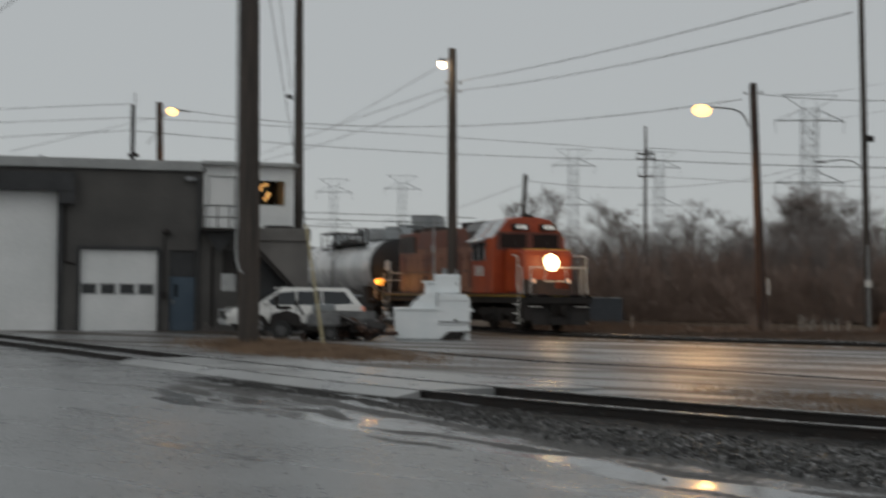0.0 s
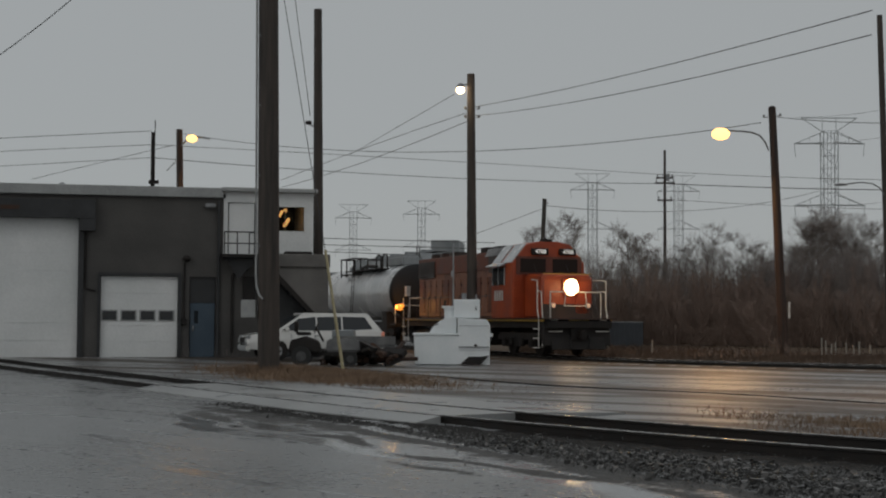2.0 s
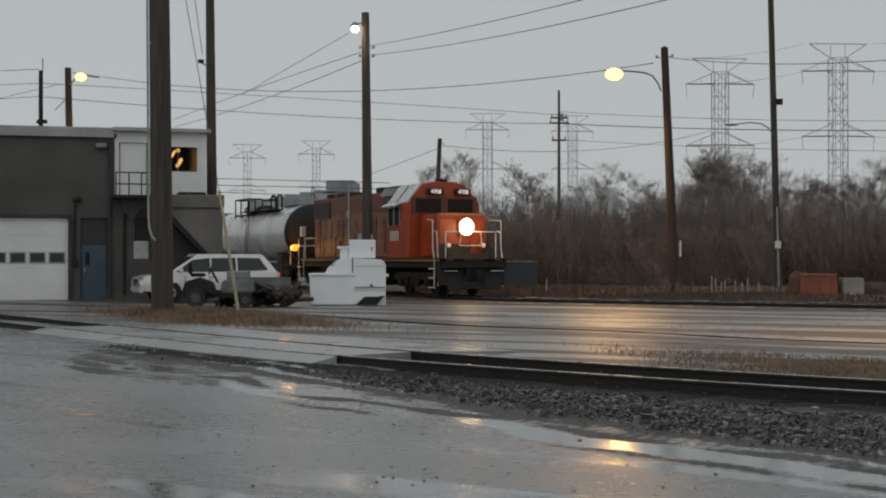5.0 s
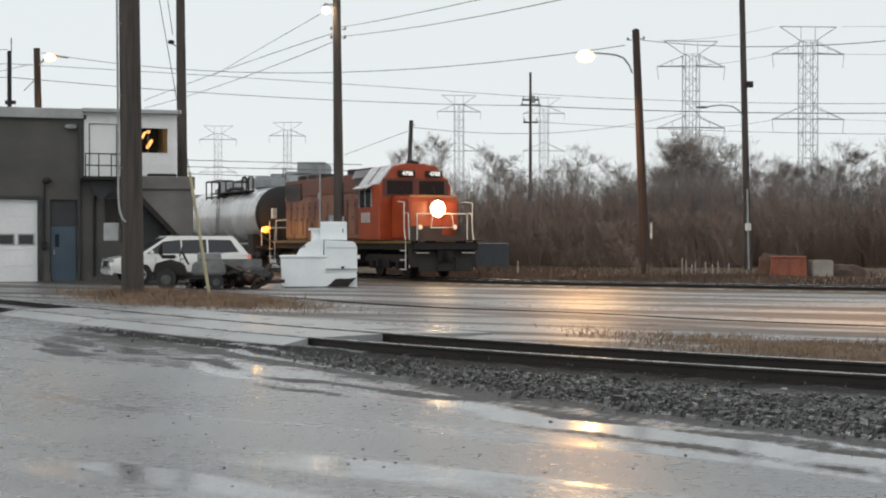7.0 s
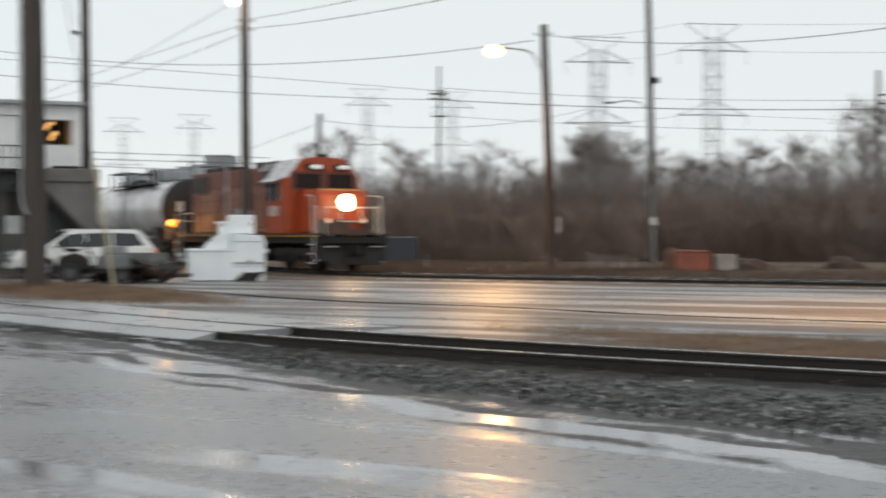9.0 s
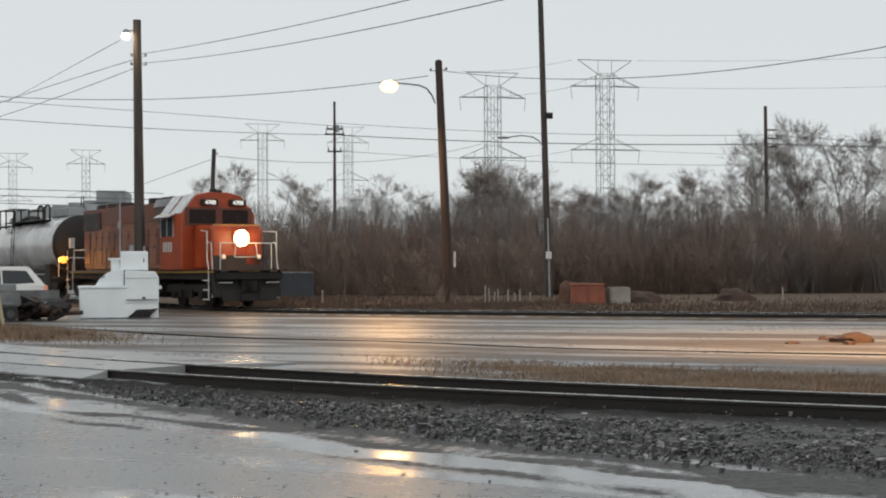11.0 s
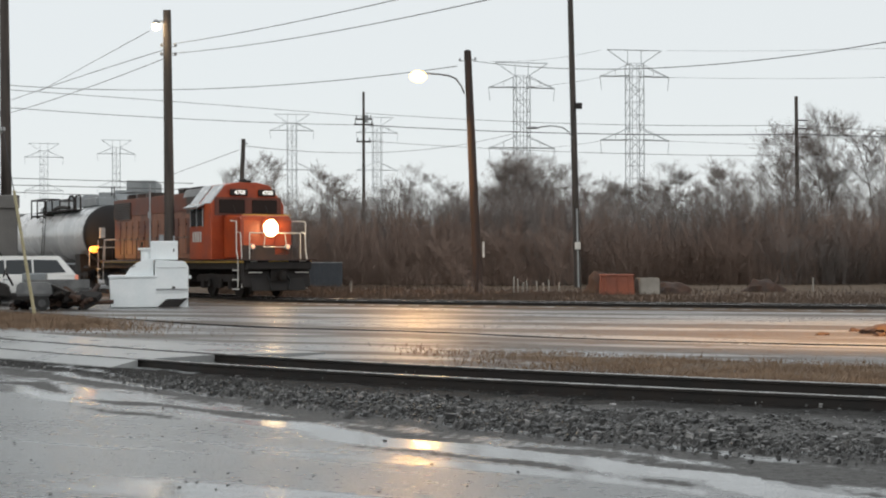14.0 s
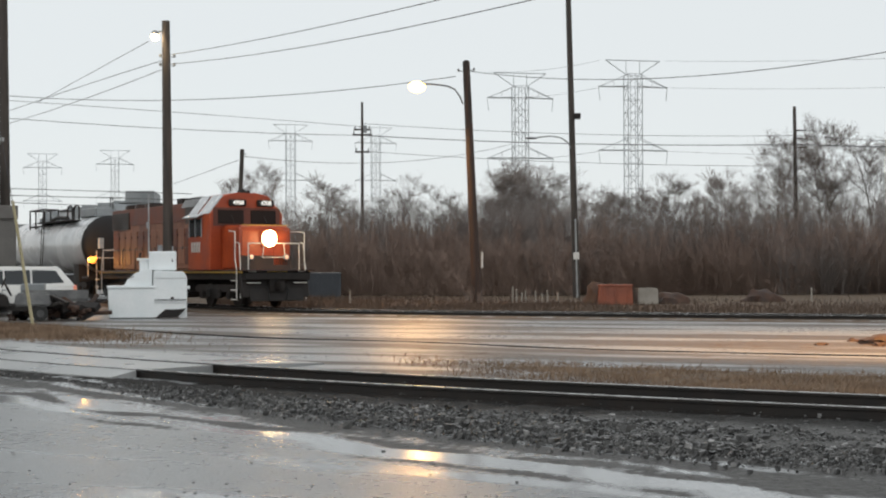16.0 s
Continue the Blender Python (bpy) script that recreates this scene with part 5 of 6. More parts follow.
    for y in (-0.45, 0.45):
        part("air_hose", pipe(N(), [(8.9, y, 0.85), (9.1, y, 0.7), (9.08, y * 0.9, 0.4), (9.0, y * 0.8, 0.3)], 0.03), TYRE, t)
    for x, sx in ((8.25, 1), (-8.25, -1)):
        for y in (-1.42, 1.42):
            for z in (0.35, 0.72, 1.09):
                part("step", box(N(), (x, y, z), (0.62, 0.26, 0.035)), BLACK, t)
                part("step_edge", box(N(), (x, y * 1.1, z), (0.6, 0.03, 0.045)), RAILWHITE, t)
    part("anticlimber", bevelled(box(N(), (8.85, 0, 1.44), (0.22, 2.9, 0.14)), 0.02, 1), BLACK, t)
    for y in (-1.1, 0.0, 1.1):
        part("anticlimber_edge", box(N(), (8.985, y, 1.46), (0.03, 0.3 if y else 0.9, 0.11)), LOCO_YELLOW if not y else RAILWHITE, t)
    for y in (-1.05, 1.05):
        part("uncoupling_lever", rod(N(), (9.0, y - 0.3, 1.0), (9.0, y + 0.3, 1.0), 0.02, n=6), RAILWHITE, t)
    # handrails: front gate, corner stairs, along the walkways
    hand_rail(t, [(8.7, -1.15, 1.5), (8.7, -1.15, 2.55), (8.7, 1.15, 2.55), (8.7, 1.15, 1.5)])
    hand_rail(t, [(8.7, -0.44, 2.52), (8.7, -0.52, 2.0), (8.7, 0.52, 2.0), (8.7, 0.44, 2.52)], 0.018)
    for y in (-1.46, 1.46):
        hand_rail(t, [(8.62, y, 0.4), (8.62, y, 1.6), (8.5, y, 2.55), (8.2, y, 2.6)])
        hand_rail(t, [(7.9, y, 0.4), (7.9, y, 1.5), (7.75, y, 1.9), (7.75, y, 3.0), (7.2, y, 3.05), (6.6, y * 0.8, 3.05)])
        hand_rail(t, [(-7.9, y, 0.4), (-7.9, y, 1.7), (-7.7, y, 2.5), (-6.2, y, 2.5)])
        hand_rail(t, [(-8.65, y, 0.4), (-8.65, y, 2.5)])
        for x in np.arange(-6.6, 3.2, 1.65):
            hand_rail(t, [(x, y, 1.5), (x, y, 2.45)], 0.018, LOCO_DARK)
        hand_rail(t, [(-6.6, y, 2.46), (3.1, y, 2.46)], 0.018, LOCO_DARK)
    hand_rail(t, [(-8.6, -1.15, 1.5), (-8.6, -1.15, 2.5), (-8.6, 1.15, 2.5), (-8.6, 1.15, 1.5)])
    # rear step lamp and small parts at the back
    part("step_lamp", ball(N(), (-8.75, -1.62, 2.05), 0.21, (1.3, 1, 0.8)), AMBER, t, "glowing amber step lamp")
    part("lamp_bracket", box(N(), (-8.55, -1.5, 2.0), (0.4, 0.1, 0.1)), BLACK, t)
    part("marker_lens", ball(N(), (-8.3, -1.62, 2.15), 0.07), AMBER, t, "small amber marker")
    part("rear_post", box(N(), (-7.9, -1.5, 2.85), (0.26, 0.2, 0.5)), RAILWHITE, t)
    for o in t.children:
        o.scale = (1, 1, 0.972)
        if min(c[0] for c in o.bound_box) > 7.6:       # the front platform and all on it
            o.location.x -= 0.6
            o.scale.y = 0.93


def make_tank_car():
    """Coupled behind; x forward."""
    h = Vector((math.cos(radians(HEAD)), math.sin(radians(HEAD)), 0))
    c = Vector((-3.44, 63.3, 0.15)) - h * (9.3 + 0.9 + 7.6)
    t = thing("tank_car", Matrix.Translation(c) @ pose(0, 0, 0, 0, 0, HEAD), "grey railway tank car with a black end", "tank car")
    body = rod(N(), (-6.6, 0, 2.78), (6.7, 0, 2.78), 1.43, n=48, caps=False)
    part("tank", body, TANKGREY, t)
    for x, s, m in ((6.7, 1, TANKBLACK), (-6.6, -1, TANKBLACK)):
        bm = rod(N(), (x, 0, 2.78), (x + s * 0.16, 0, 2.78), 1.435, 1.435, 48, False)
        ball(bm, (x + s * 0.12, 0, 2.78), 1.433, (0.28, 1, 1), 40, 20)
        part("tank_end", bm, m, t, "black dished end")
    for x in (-4, -1.4, 1.4, 4):
        part("tank_band", rod(N(), (x - 0.05, 0, 2.78), (x + 0.05, 0, 2.78), 1.442, n=48, caps=False), TANKGREY, t)
    part("centre_sill", box(N(), (-0.3, 0, 1.05), (15, 0.5, 0.4)), BLACK, t)
    for x in (-6.2, 5.5):
        part("saddle", prism(N(), [(x - 0.5, 0.9), (x + 0.5, 0.9), (x + 0.35, 1.8), (x - 0.35, 1.8)], -1.3, 1.3), BLACK, t)
        bogie(t, x, (-0.87, 0.87), 1.4)
    part("end_platform", box(N(), (7.2, 0, 1.15), (0.9, 2.8, 0.10)), BLACK, t)
    hand_rail(t, [(7.5, -1.35, 1.2), (7.5, -1.35, 2.1), (7.5, 1.35, 2.1), (7.5, 1.35, 1.2)])
    dome = part("dome_cover", rod(N(), (-0.3, 0, 4.3), (-0.3, 0, 4.62), 0.45, n=20), TANKGREY, t)
    part("dome_lid", rod(N(), (-0.3, 0, 4.62), (-0.3, 0, 4.74), 0.48, 0.3, 20), BLACK, dome)
    part("platform", box(N(), (1.0, -0.85, 4.05), (6.4, 0.7, 0.05)), BLACK, t)
    cage = part("ladder_cage", N(), BLACK, t, "black square ladder cage")
    bm = N()
    for x in (-2.3, -1.2, 0.2):
        for y in (-1.4, -0.6):
            rod(bm, (x, y, 3.7), (x, y, 4.72), 0.04, n=6)
    for z in (3.85, 4.72):
        for y in (-1.4, -0.6):
            rod(bm, (-2.3, y, z), (0.2, y, z), 0.04, n=6)
        for x in (-2.3, 0.2):
            rod(bm, (x, -1.4, z), (x, -0.6, z), 0.04, n=6)
    bm.to_mesh(cage.data)
    bm.free()
    for x in (3.6, 4.7):
        part("grab_hoop", pipe(N(), [(x, -1.15, 4.0), (x, -1.15, 4.62), (x + 0.2, -1.15, 4.75), (x + 0.6, -1.15, 4.75), (x + 0.8, -1.15, 4.62), (x + 0.8, -1.15, 4.0)], 0.045, 6), BLACK, t)
    part("valve_housing", bevelled(box(N(), (4.4, 0.1, 4.42), (2.6, 1.0, 0.6)), 0.12, 3), HOPPERGREY, t, "grey valve housing on the tank top")
    part("valve_pipe", pipe(N(), [(0.4, -1.0, 4.12), (1.4, -1.0, 4.26), (3.2, -1.0, 4.18)], 0.09, 8), BLACK, t)
    for s in (-0.2, 0.2):
        part("ladder_rail", rod(N(), (0.2 + s, -1.55, 1.2), (0.2 + s, -1.4, 4.3), 0.022, n=6), BLACK, t)
    for z in np.arange(1.4, 4.2, 0.35):
        part("rung", rod(N(), (0.0, -1.54, z), (0.4, -1.54, z), 0.016, n=6), BLACK, t)


def make_hopper():
    """A covered hopper coupled behind the tank car, only its top shows."""
    h = Vector((math.cos(radians(HEAD)), math.sin(radians(HEAD)), 0))
    c = Vector((-3.44, 63.3, 0.15)) - h * 27.0 + Vector((4.17, 1.94, 0))
    t = thing("hopper_car", Matrix.Translation(c) @ pose(0, 0, 0, 0, 0, HEAD), "grey covered hopper wagon with a roof walkway", "railway wagon")
    part("body", bevelled(prism(N(), [(-7, 1.6), (-5.5, 1.0), (5.5, 1.0), (7, 1.6), (7, 4.5), (-7, 4.5)], -1.5, 1.5), 0.08), HOPPERGREY, t)
    for x in np.arange(-6.3, 6.4, 1.05):
        part("rib", box(N(), (x, -1.53, 3.0), (0.1, 0.08, 2.9)), HOPPERGREY, t)
    part("roof", prism(N(), [(-7, 4.5), (7, 4.5), (6.6, 4.85), (-6.6, 4.85)], -1.2, 1.2), HOPPERGREY, t)
    part("walkway", box(N(), (0, 0, 4.98), (13.6, 0.7, 0.06)), GALV, t)
    for x in (-4.4, -1.5, 1.5, 4.4):
        part("hatch", rod(N(), (x, 0, 4.85), (x, 0, 5.12), 0.45, n=16), HOPPERGREY, t)
    for x in (6.6, 7.0):
        part("end_ladder", rod(N(), (x, -1.4, 1.2), (x, -1.4, 5.2), 0.03, n=6), BLACK, t)
    bogie(t, 5.0, (-0.87, 0.87), 1.4)
    bogie(t, -5.0, (-0.87, 0.87), 1.4)
    part("centre_sill", box(N(), (0, 0, 0.95), (15, 0.5, 0.35)), BLACK, t)
    for o in t.children:
        o.scale = (1, 1, 1.08)


# ---- car, steel tank and clutter ----


def make_suv():
    """Local x forward, y left; the body is lofted from sections along x."""
    t = thing("suv", pose(-9.85, 53.6, 0, 0, 0, 203), "cream-white large SUV parked by the annex", "car")
    prof = [(-2.52, 0.62, 1.06), (-2.48, 0.42, 1.12), (-1.6, 0.36, 1.15), (0.0, 0.36, 1.15), (1.1, 0.36, 1.15), (1.7, 0.38, 1.12), (2.15, 0.42, 1.06), (2.42, 0.48, 0.98), (2.55, 0.56, 0.84)]
    bm, rings = N(), []
    for x, zb, zt in prof:
        k = 0.93 if abs(x) > 2.3 else 0.97 if abs(x) > 1.9 else 1.0
        zt = zt + (0.02 if x < 1.0 else 0)
        rings.append([bm.verts.new((x, y * k, z)) for y, z in ((-0.90, zb), (-0.96, zb + 0.15), (-0.97, zt - 0.22), (-0.93, zt), (0.93, zt), (0.97, zt - 0.22), (0.96, zb + 0.15), (0.90, zb))])
    for a, b in zip(rings, rings[1:]):
        for i in range(8):
            bm.faces.new((a[i], a[(i + 1) % 8], b[(i + 1) % 8], b[i]))
    bm.faces.new(rings[0])
    bm.faces.new(rings[-1])
    bmesh.ops.recalc_face_normals(bm, faces=bm.faces)
    bevelled(bm, 0.03, 2, 25)
    body = part("body", bm, SUVPAINT, t)

    def house(x0, x1, x2, x3, z0, z1, w0, w1):
        """Greenhouse: bottom x0..x3, top x1..x2."""
        q = N()
        lo = [q.verts.new((x, y, z0)) for x, y in ((x0, -w0), (x3, -w0), (x3, w0), (x0, w0))]
        hi = [q.verts.new((x, y, z1)) for x, y in ((x1, -w1), (x2, -w1), (x2, w1), (x1, w1))]
        q.faces.new(lo[::-1])
        q.faces.new(hi)
        for i in range(4):
            q.faces.new((lo[i], lo[(i + 1) % 4], hi[(i + 1) % 4], hi[i]))
        return q
    part("greenhouse", bevelled(house(-2.46, -1.95, 0.55, 1.55, 1.12, 1.80, 0.92, 0.75), 0.05, 2), SUVPAINT, t)
    part("roof", bevelled(box(N(), (-0.70, 0, 1.81), (2.5, 1.46, 0.10)), 0.045, 3), SUVPAINT, t)

    def slant(y, s):
        return s * (0.92 - (y - 1.12) * 0.25 + 0.014)
    for s in (-1, 1):
        for nm, q in (("side_pane", [(0.04, 1.18), (1.28, 1.18), (0.66, 1.64), (0.04, 1.71)]), ("side_pane", [(-0.90, 1.18), (-0.02, 1.18), (-0.02, 1.70), (-0.90, 1.72)]), ("side_pane", [(-2.08, 1.24), (-0.97, 1.18), (-0.97, 1.72), (-1.80, 1.70)])):
            g = N()
            a = [g.verts.new((x, slant(z, s), z)) for x, z in q]
            b = [g.verts.new((x, slant(z, s) - s * 0.05, z)) for x, z in q]
            g.faces.new(a)
            g.faces.new(b[::-1])
            for i in range(4):
                g.faces.new((a[i], b[i], b[(i + 1) % 4], a[(i + 1) % 4]))
            bmesh.ops.recalc_face_normals(g, faces=g.faces)
            part(nm, g, PANE, t, "dark tinted pane")
        for x in (1.52, -1.52):
            wh = part("wheel", rod(N(), (x, s * 0.72, 0.385), (x, s * 0.965, 0.385), 0.385, n=28), TYRE, t)
            part("rim", rod(N(), (x, s * 0.93, 0.385), (x, s * 0.975, 0.385), 0.27, 0.24, 20), ALLOY, wh)
            for j in range(6):
                a = j * 1.0472
                part("spoke_gap", box(N(), (x + 0.155 * math.cos(a), s * 0.974, 0.385 + 0.155 * math.sin(a)), (0.10, 0.012, 0.07), Matrix.Rotation(-a, 3, "Y")), BLACK, wh)
            part("hub", rod(N(), (x, s * 0.96, 0.385), (x, s * 0.99, 0.385), 0.07, n=12), BLACK, wh)
            part("wheel_arch", rod(N(), (x, s * 0.80, 0.41), (x, s * 0.966, 0.41), 0.44, n=28), BLACK, t)
        m = part("mirror", bevelled(box(N(), (1.12, s * 1.06, 1.24), (0.14, 0.22, 0.18)), 0.04), SUVPAINT, t)
        part("sill_trim", box(N(), (0, s * 0.955, 0.42), (2.3, 0.05, 0.12)), BLACK, t)
        part("door_handle", box(N(), (0.0, s * 0.98, 0.98), (0.2, 0.03, 0.04)), GALV, t)
        part("door_handle", box(N(), (-0.95, s * 0.98, 0.98), (0.2, 0.03, 0.04)), GALV, t)
        for x in (0.95, 0.08, -0.86):
            part("door_seam", box(N(), (x, s * 0.973, 0.72), (0.015, 0.01, 0.6)), BLACK, t)
        part("headlamp", bevelled(box(N(), (2.42, s * 0.70, 0.90), (0.2, 0.36, 0.17)), 0.03), GALV, t)
        part("tail_lamp", bevelled(box(N(), (-2.47, s * 0.82, 1.04), (0.12, 0.22, 0.22)), 0.02), TAIL, t, "lit tail lamp")
    for y0, z0, y1, z1, x0, x1, nm in ((0.84, 1.17, 0.69, 1.76, 1.48, 0.60, "windscreen"), (0.80, 1.20, 0.68, 1.72, -2.41, -2.02, "rear_pane")):
        g = N()
        o = 0.02 if x0 > 0 else -0.02
        a = [g.verts.new((x0 + o, -y0, z0)), g.verts.new((x0 + o, y0, z0)), g.verts.new((x1 + o, y1, z1)), g.verts.new((x1 + o, -y1, z1))]
        b = [g.verts.new(v.co - Vector((o * 2, 0, 0.02))) for v in a]
        g.faces.new(a)
        g.faces.new(b[::-1])
        for i in range(4):
            g.faces.new((a[i], b[i], b[(i + 1) % 4], a[(i + 1) % 4]))
        bmesh.ops.recalc_face_normals(g, faces=g.faces)
        part(nm, g, PANE, t)
    part("bumper", bevelled(box(N(), (2.48, 0, 0.52), (0.2, 1.8, 0.28)), 0.06), SUVPAINT, t)
    part("bumper", bevelled(box(N(), (-2.45, 0, 0.56), (0.2, 1.8, 0.28)), 0.06), SUVPAINT, t)
    part("grille", box(N(), (2.53, 0, 0.80), (0.05, 0.9, 0.2)), BLACK, t)
    part("number_plate", box(N(), (-2.56, 0, 0.75), (0.02, 0.32, 0.16)), RAILWHITE, t)
    for o in t.children:
        o.scale = (1.02, 1, 0.95)


def make_steel_tank():
    """White steel box with a curved hood, stack and cabinet."""
    t = thing("steel_tank", pose(-4.22, 50.0, 0, 0, 0, 3), "white painted steel tank unit with hood and cabinet", "tank")
    part("bin", bevelled(box(N(), (-0.56, 0, 0.52), (1.46, 1.7, 1.0), taper=(1.05, 1.03)), 0.02, 1), WHITETANK, t)
    part("rim", bevelled(box(N(), (-0.56, 0, 1.05), (1.60, 1.84, 0.08)), 0.015, 1), WHITETANK, t)
    q = [(0.12, 1.09), (0.12, 1.66), (-0.12, 1.64), (-0.42, 1.52), (-0.66, 1.33), (-0.82, 1.09)]
    h = part("hood", bevelled(prism(N(), q, -0.72, 0.72), 0.02, 2, 30), WHITETANK, t, "curved white hood")
    part("hood_handle", rod(N(), (-0.62, -0.74, 1.36), (-0.48, -0.74, 1.40), 0.02, n=6), GALV, h)
    part("stack", rod(N(), (-0.12, -0.2, 1.55), (-0.12, -0.2, 1.95), 0.2, n=18), WHITETANK, t)
    part("stack_cap", rod(N(), (-0.12, -0.2, 1.94), (-0.12, -0.2, 2.02), 0.29, n=18), WHITETANK, t)
    part("bracket", pipe(N(), [(-0.3, -0.3, 2.0), (-0.28, -0.3, 2.2)], 0.03), BLACK, t)
    b = part("housing", bevelled(prism(N(), [(0.16, 0.5), (1.26, 0.5), (1.26, 1.36), (1.14, 1.56), (0.16, 1.60)], -0.9, 0.8), 0.03, 2), WHITETANK, t)
    part("lid_seam", box(N(), (0.72, -0.905, 1.34), (1.02, 0.015, 0.015)), GALV, b)
    part("lower_seam", box(N(), (0.72, -0.915, 0.62), (1.04, 0.05, 0.045)), GALV, b)
    part("latch", box(N(), (0.78, -0.925, 0.68), (0.10, 0.04, 0.07)), BLACK, b)
    part("side_bolt", rod(N(), (1.26, -0.4, 1.02), (1.36, -0.4, 1.02), 0.06, n=10), WHITETANK, b)
    part("skirt", prism(N(), [(0.16, 0.5), (1.26, 0.5), (1.26, 0.02), (1.0, 0.02), (0.95, 0.16), (0.55, 0.18), (0.3, 0.04), (0.16, 0.04)], -0.86, -0.80), WHITETANK, t)
    part("chute", prism(N(), [(0.25, 0.03), (0.55, 0.30), (1.0, 0.30), (1.24, 0.34), (0.95, 0.03)], -1.0, -0.88), BLACK, t, "black chute opening")
    c = part("cabinet", bevelled(box(N(), (0.46, -0.2, 1.92), (0.90, 0.55, 0.64)), 0.02, 1), WHITETANK, t, "white control cabinet")
    part("cabinet_door", box(N(), (0.46, -0.485, 1.92), (0.84, 0.02, 0.58)), WHITETANK, c)
    part("handle", box(N(), (0.78, -0.505, 1.93), (0.03, 0.03, 0.12)), BLACK, c)
    for x, hh in ((0.36, 0.22), (0.78, 0.18)):
        part("stub_pipe", rod(N(), (x, -0.1, 2.24), (x, -0.1, 2.24 + hh), 0.09 if x < 0.5 else 0.03, n=10), GALV, t)
    part("mast", rod(N(), (-0.02, 0.5, 0.1), (-0.04, 0.5, 4.2), 0.028, n=8), GALV, t, "thin aerial mast")
    part("mast_head", box(N(), (-0.06, 0.5, 3.15), (0.1, 0.1, 0.22)), GALV, t)


def make_clutter():
    # small grey ride-on machine with a steering wheel
    t = thing("utility_tractor", pose(-8.65, 47.6, 0, 0, 0, 8), "old grey utility tractor with a dark steering wheel", "tractor")
    part("hood", bevelled(box(N(), (0.95, 0, 0.68), (1.15, 0.7, 0.42), taper=(0.9, 0.85)), 0.06), GREYMACHINE, t)
    part("grille", box(N(), (1.54, 0, 0.62), (0.04, 0.5, 0.3)), BLACK, t)
    part("chassis", box(N(), (0.3, 0, 0.42), (2.2, 0.55, 0.16)), BLACK, t)
    part("fender", bevelled(prism(N(), [(-0.85, 0.45), (-0.75, 0.85), (-0.3, 0.98), (0.15, 0.82), (0.25, 0.45)], -0.62, 0.62), 0.04), BLACK, t)
    s = part("seat", bevelled(box(N(), (-0.35, 0, 1.06), (0.5, 0.5, 0.12)), 0.04), BLACK, t)
    part("backrest", bevelled(box(N(), (-0.60, 0, 1.28), (0.12, 0.48, 0.44)), 0.05), BLACK, t)
    part("steering_column", rod(N(), (0.3, 0, 0.8), (0.08, 0, 1.22), 0.035, n=8), BLACK, t)
    bm = N()
    ring = [Vector((0.06 + 0.11 * math.cos(a) * 0.5, 0.20 * math.sin(a), 1.24 + 0.20 * math.cos(a) * 0.8)) for a in np.linspace(0, 6.283, 17)]
    pipe(bm, ring, 0.022, 6)
    part("steering_wheel", bm, BLACK, t)
    for x, y, r, w in ((-0.4, -0.7, 0.33, 0.24), (-0.4, 0.7, 0.33, 0.24), (1.2, -0.5, 0.24, 0.16), (1.2, 0.5, 0.24, 0.16)):
        wh = part("wheel", rod(N(), (x, y - w / 2, r), (x, y + w / 2, r), r, n=20), TYRE, t)
        part("rim", rod(N(), (x, y - w / 2 - 0.01, r), (x, y + w / 2 + 0.01, r), r * 0.5, n=14), DARKRIM, wh)
    # pale trailer bed and dark log beyond it
    t = thing("flat_trailer", pose(-7.5, 49.4, 0, 0, 0, 4), "low pale trailer with scrap beside the tractor", "trailer")
    part("bed", bevelled(box(N(), (0.3, 0, 0.62), (2.1, 1.1, 0.10)), 0.02, 1), GREYMACHINE, t)
    part("side_board", box(N(), (0.3, -0.55, 0.82), (2.1, 0.05, 0.30)), GREYMACHINE, t)
    part("crate", bevelled(box(N(), (-0.45, 0, 0.93), (0.75, 0.8, 0.5)), 0.03, 1), HOPPERGREY, t)
    part("drawbar", rod(N(), (-0.7, 0, 0.5), (-1.6, 0, 0.42), 0.04, n=6), BLACK, t)
    for y in (-0.6, 0.6):
        part("wheel", rod(N(), (0.6, y - 0.1, 0.3), (0.6, y + 0.1, 0.3), 0.3, n=18), TYRE, t)
    rng = np.random.default_rng(4)
    t = thing("scrap_heap", pose(-7.2, 48.2, 0), "low heap of dark rusty scrap and timber", "scrap heap")
    for i in range(34):
        x, y = rng.uniform(-1.5, 1.35), rng.uniform(-0.5, 0.5)
        z = rng.uniform(0.08, 0.75 - 0.25 * abs(x))
        r = Euler((rng.normal(0, 0.25), rng.normal(0, 0.3), rng.uniform(0, 3.1))).to_matrix()
        if i % 3:
            part("scrap_piece", bevelled(box(N(), (x, y, z), (rng.uniform(0.3, 0.9), rng.uniform(0.12, 0.35), rng.uniform(0.08, 0.22)), r), 0.015, 1), BROWNRUST if i % 4 == 1 else BLACK, t)
        else:
            a = Vector((x, y, z))
            d = r @ Vector((rng.uniform(0.4, 0.7), 0, 0.05))
            part("scrap_pipe", rod(N(), a - d, a + d, rng.uniform(0.06, 0.14), n=10), BROWNRUST, t)
    # junk beyond the far track
    def lump(name, label, cat, x, y, w, d, h, m, seed):
        g = N()
        bmesh.ops.create_icosphere(g, subdivisions=3, radius=1.0)
        for v in g.verts:
            v.co = Vector((v.co.x * w, v.co.y * d, max(v.co.z, -0.05) * h)) * (1 + 0.35 * noise.noise(v.co * 1.7 + Vector((seed, 0, 0))) + 0.12 * noise.noise(v.co * 5))
        o = new(name, finish(name, g, m))
        o.location = (x, y, 0)
        tagged(o, label, cat)
    t = thing("steel_bin", pose(14.9, 62.5, 0, 0, 0, -8), "rusted orange open steel bin by the brush", "bin")
    part("body", bevelled(box(N(), (0, 0, 0.45), (1.5, 1.1, 0.9), taper=(0.92, 0.9)), 0.05), ORANGE, t)
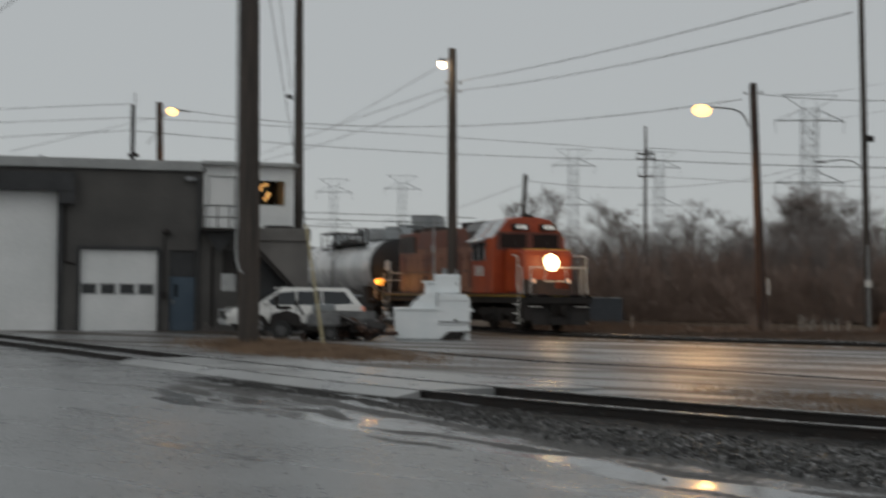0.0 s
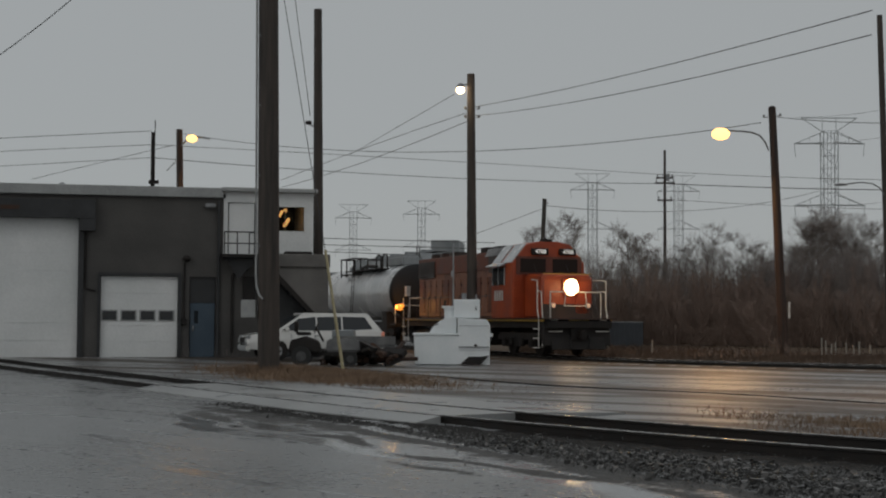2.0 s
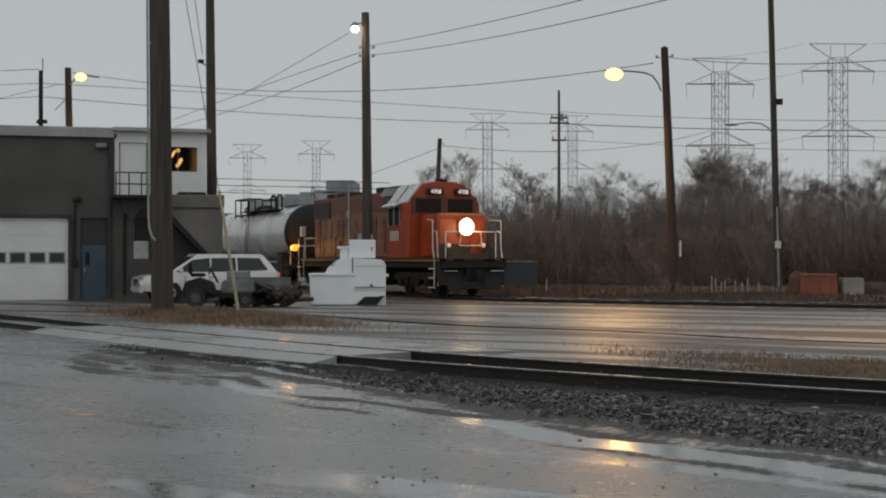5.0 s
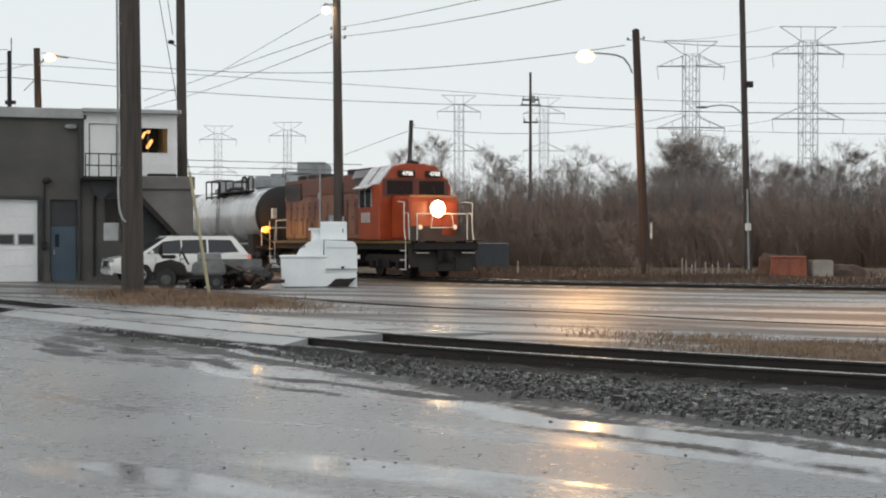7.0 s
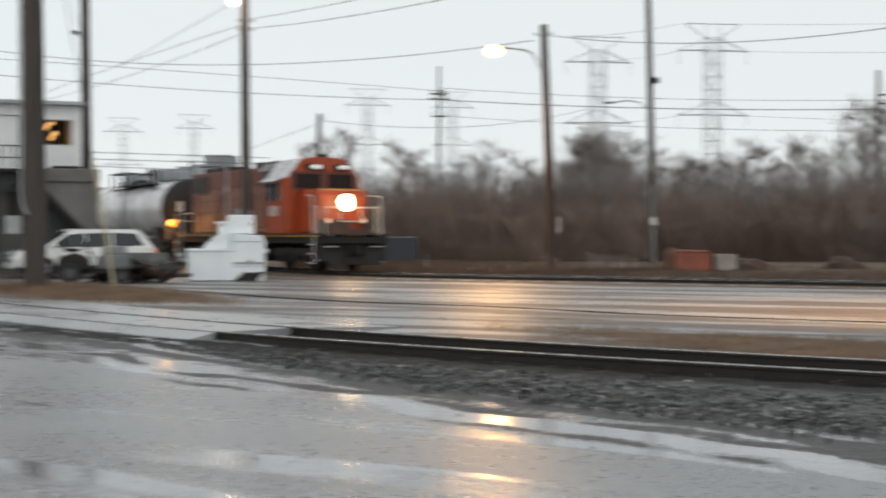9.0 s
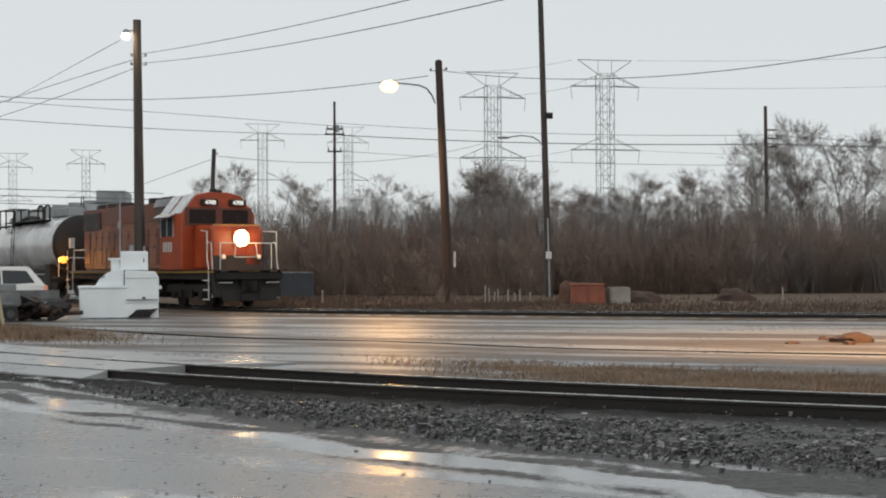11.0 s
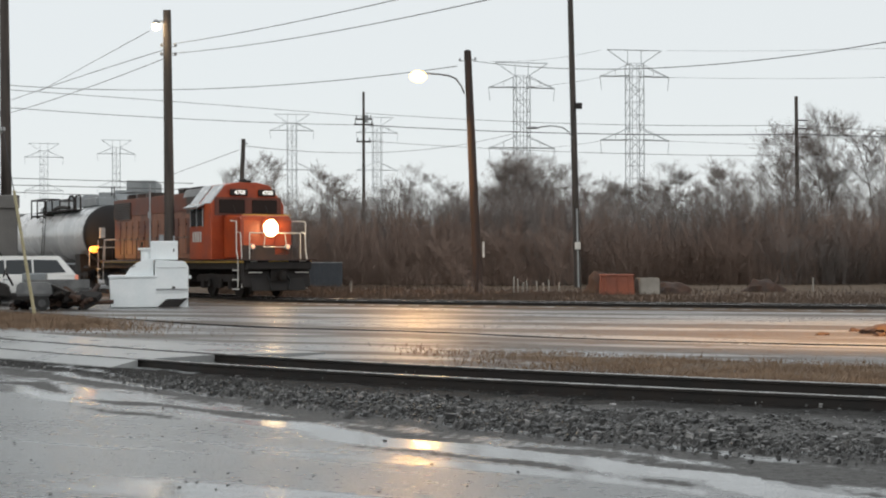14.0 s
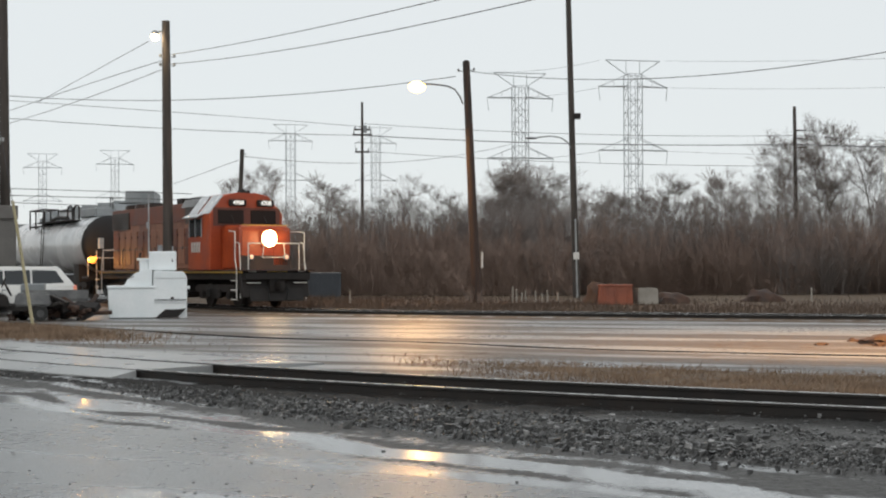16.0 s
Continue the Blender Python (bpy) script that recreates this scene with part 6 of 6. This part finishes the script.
    for x in (-0.5, 0, 0.5):
        part("rib", box(N(), (x, -0.54, 0.45), (0.07, 0.06, 0.8)), ORANGE, t)
    part("rim", bevelled(box(N(), (0, 0, 0.88), (1.48, 1.08, 0.09)), 0.02, 1), ORANGE, t)
    lump("earth_mound", "rust-brown heap behind the orange bin", "heap", 14.6, 63.6, 0.9, 0.6, 1.05, BROWNRUST, 2)
    t = thing("concrete_block", pose(16.3, 62.6, 0, 0, 0, 6), "pale grey concrete block", "block")
    part("block", bevelled(box(N(), (0, 0, 0.38), (0.95, 0.7, 0.76)), 0.05), CONCRETE, t)
    lump("scrap_mound", "low dark brown rusty mound", "heap", 17.6, 63, 0.85, 0.6, 0.55, BROWNRUST, 5)
    lump("scrap_mound", "low dark brown rusty mound", "heap", 22.8, 66, 0.95, 0.6, 0.6, BROWNRUST, 8)
    lump("earth_mound", "low heap of wet brown earth in lamp light", "heap", 12.4, 28.6, 0.5, 0.4, 0.2, BROWNRUST, 3)
    for i in range(9):
        lump("earth_clod", "wet brown clod of earth in lamp light", "clod", 10.6 + rng.uniform(0, 3.2), 27.6 + rng.uniform(0, 2.4), rng.uniform(0.08, 0.2), rng.uniform(0.08, 0.16), rng.uniform(0.06, 0.14), BROWNRUST, i)
    for x, y, h in ((11.1, 66, 0.8), (11.35, 66.2, 0.6), (12.0, 66.1, 0.7), (12.3, 66, 0.55), (12.6, 66.3, 0.75), (13.0, 66, 0.6), (10.9, 66, 0.95), (25.2, 66, 0.8), (3.4, 66, 0.75), (11.6, 66.5, 0.7)):
        t = thing("marker_post", pose(x, y, 0, 0, random.uniform(-4, 4)), "thin pale marker post in the grass", "post", "marker posts")
        part("post", rod(N(), (0, 0, -0.1), (0, 0, h * 0.8), 0.04, n=8), CONCRETE, t)
        part("cap", ball(N(), (0, 0, h * 0.8), 0.05), CONCRETE, t)
    # low blue-grey container behind the locomotive
    t = thing("container", pose(2.2, 86, 0, 0, 0, 4), "low blue-grey steel container half hidden by brush", "container")
    part("body", bevelled(box(N(), (0, 0, 0.72), (3.2, 2.4, 1.44)), 0.03, 1), TRUCKBLUE, t)
    for x in np.arange(-1.4, 1.5, 0.28):
        part("rib", box(N(), (x, -1.22, 0.7), (0.10, 0.05, 1.25)), TRUCKBLUE, t)
    part("top_edge", box(N(), (0, -1.2, 1.46), (3.2, 0.08, 0.05)), GALV, t)
    # far flat-roofed block behind the train
    t = thing("far_building", pose(-13.6, 150, 0), "far grey flat-roofed industrial block", "building")
    part("wall", box(N(), (0, 4, 4.3), (2.8, 8, 8.6)), HOPPERGREY, t)
    part("roof", box(N(), (0, 4, 9.2), (2.9, 8.2, 1.2)), HOPPERGREY, t)
    t = thing("far_building", pose(-27, 190, 0), "far long grey shed", "building")
    part("wall", box(N(), (0, 5, 3.5), (40, 10, 7.0)), HOPPERGREY, t)
    part("roof", prism(N(), [(-20.4, 7), (20.4, 7), (20, 7.7), (-20, 7.7)], -0.4, 10.4), GALV, t)


# crossing paving: base lifted pale in place of the sky's reflection
PANEL = surface("worn_wet_concrete", (0.24, 0.245, 0.245), (0.40, 0.405, 0.40), (0.22, 0.46), 0, 0.8, 45, 0.12)
NUMBERWHITE = glow("lit_number", (0.95, 0.95, 0.9), 0.5)
DIM = glow("dim_lens", (1.0, 0.6, 0.4), 0.5)
TAIL = glow("tail_lens", (0.8, 0.3, 0.2), 0.15)
ALLOY = surface("dull_alloy_rim", (0.30, 0.30, 0.31), (0.44, 0.44, 0.45), (0.3, 0.5), 0.4, 3, 30, 0.05)
DARKRIM = surface("dull_wheel_rim", (0.06, 0.06, 0.062), (0.14, 0.14, 0.14), (0.4, 0.6), 0.4, 3, 30, 0.05)
GREYMACHINE = surface("grey_machine_paint", (0.11, 0.112, 0.115), (0.22, 0.222, 0.22), (0.35, 0.6), 0.1, 2, 20, 0.1)

make_ground()
make_tracks()
make_workshop()
make_cabin()
make_locomotive()
make_tank_car()
make_hopper()
make_suv()
make_steel_tank()
make_poles()
make_lamps()
make_pylons()
make_wires()
make_clutter()
make_woods()
scatter_stones()
make_grass()
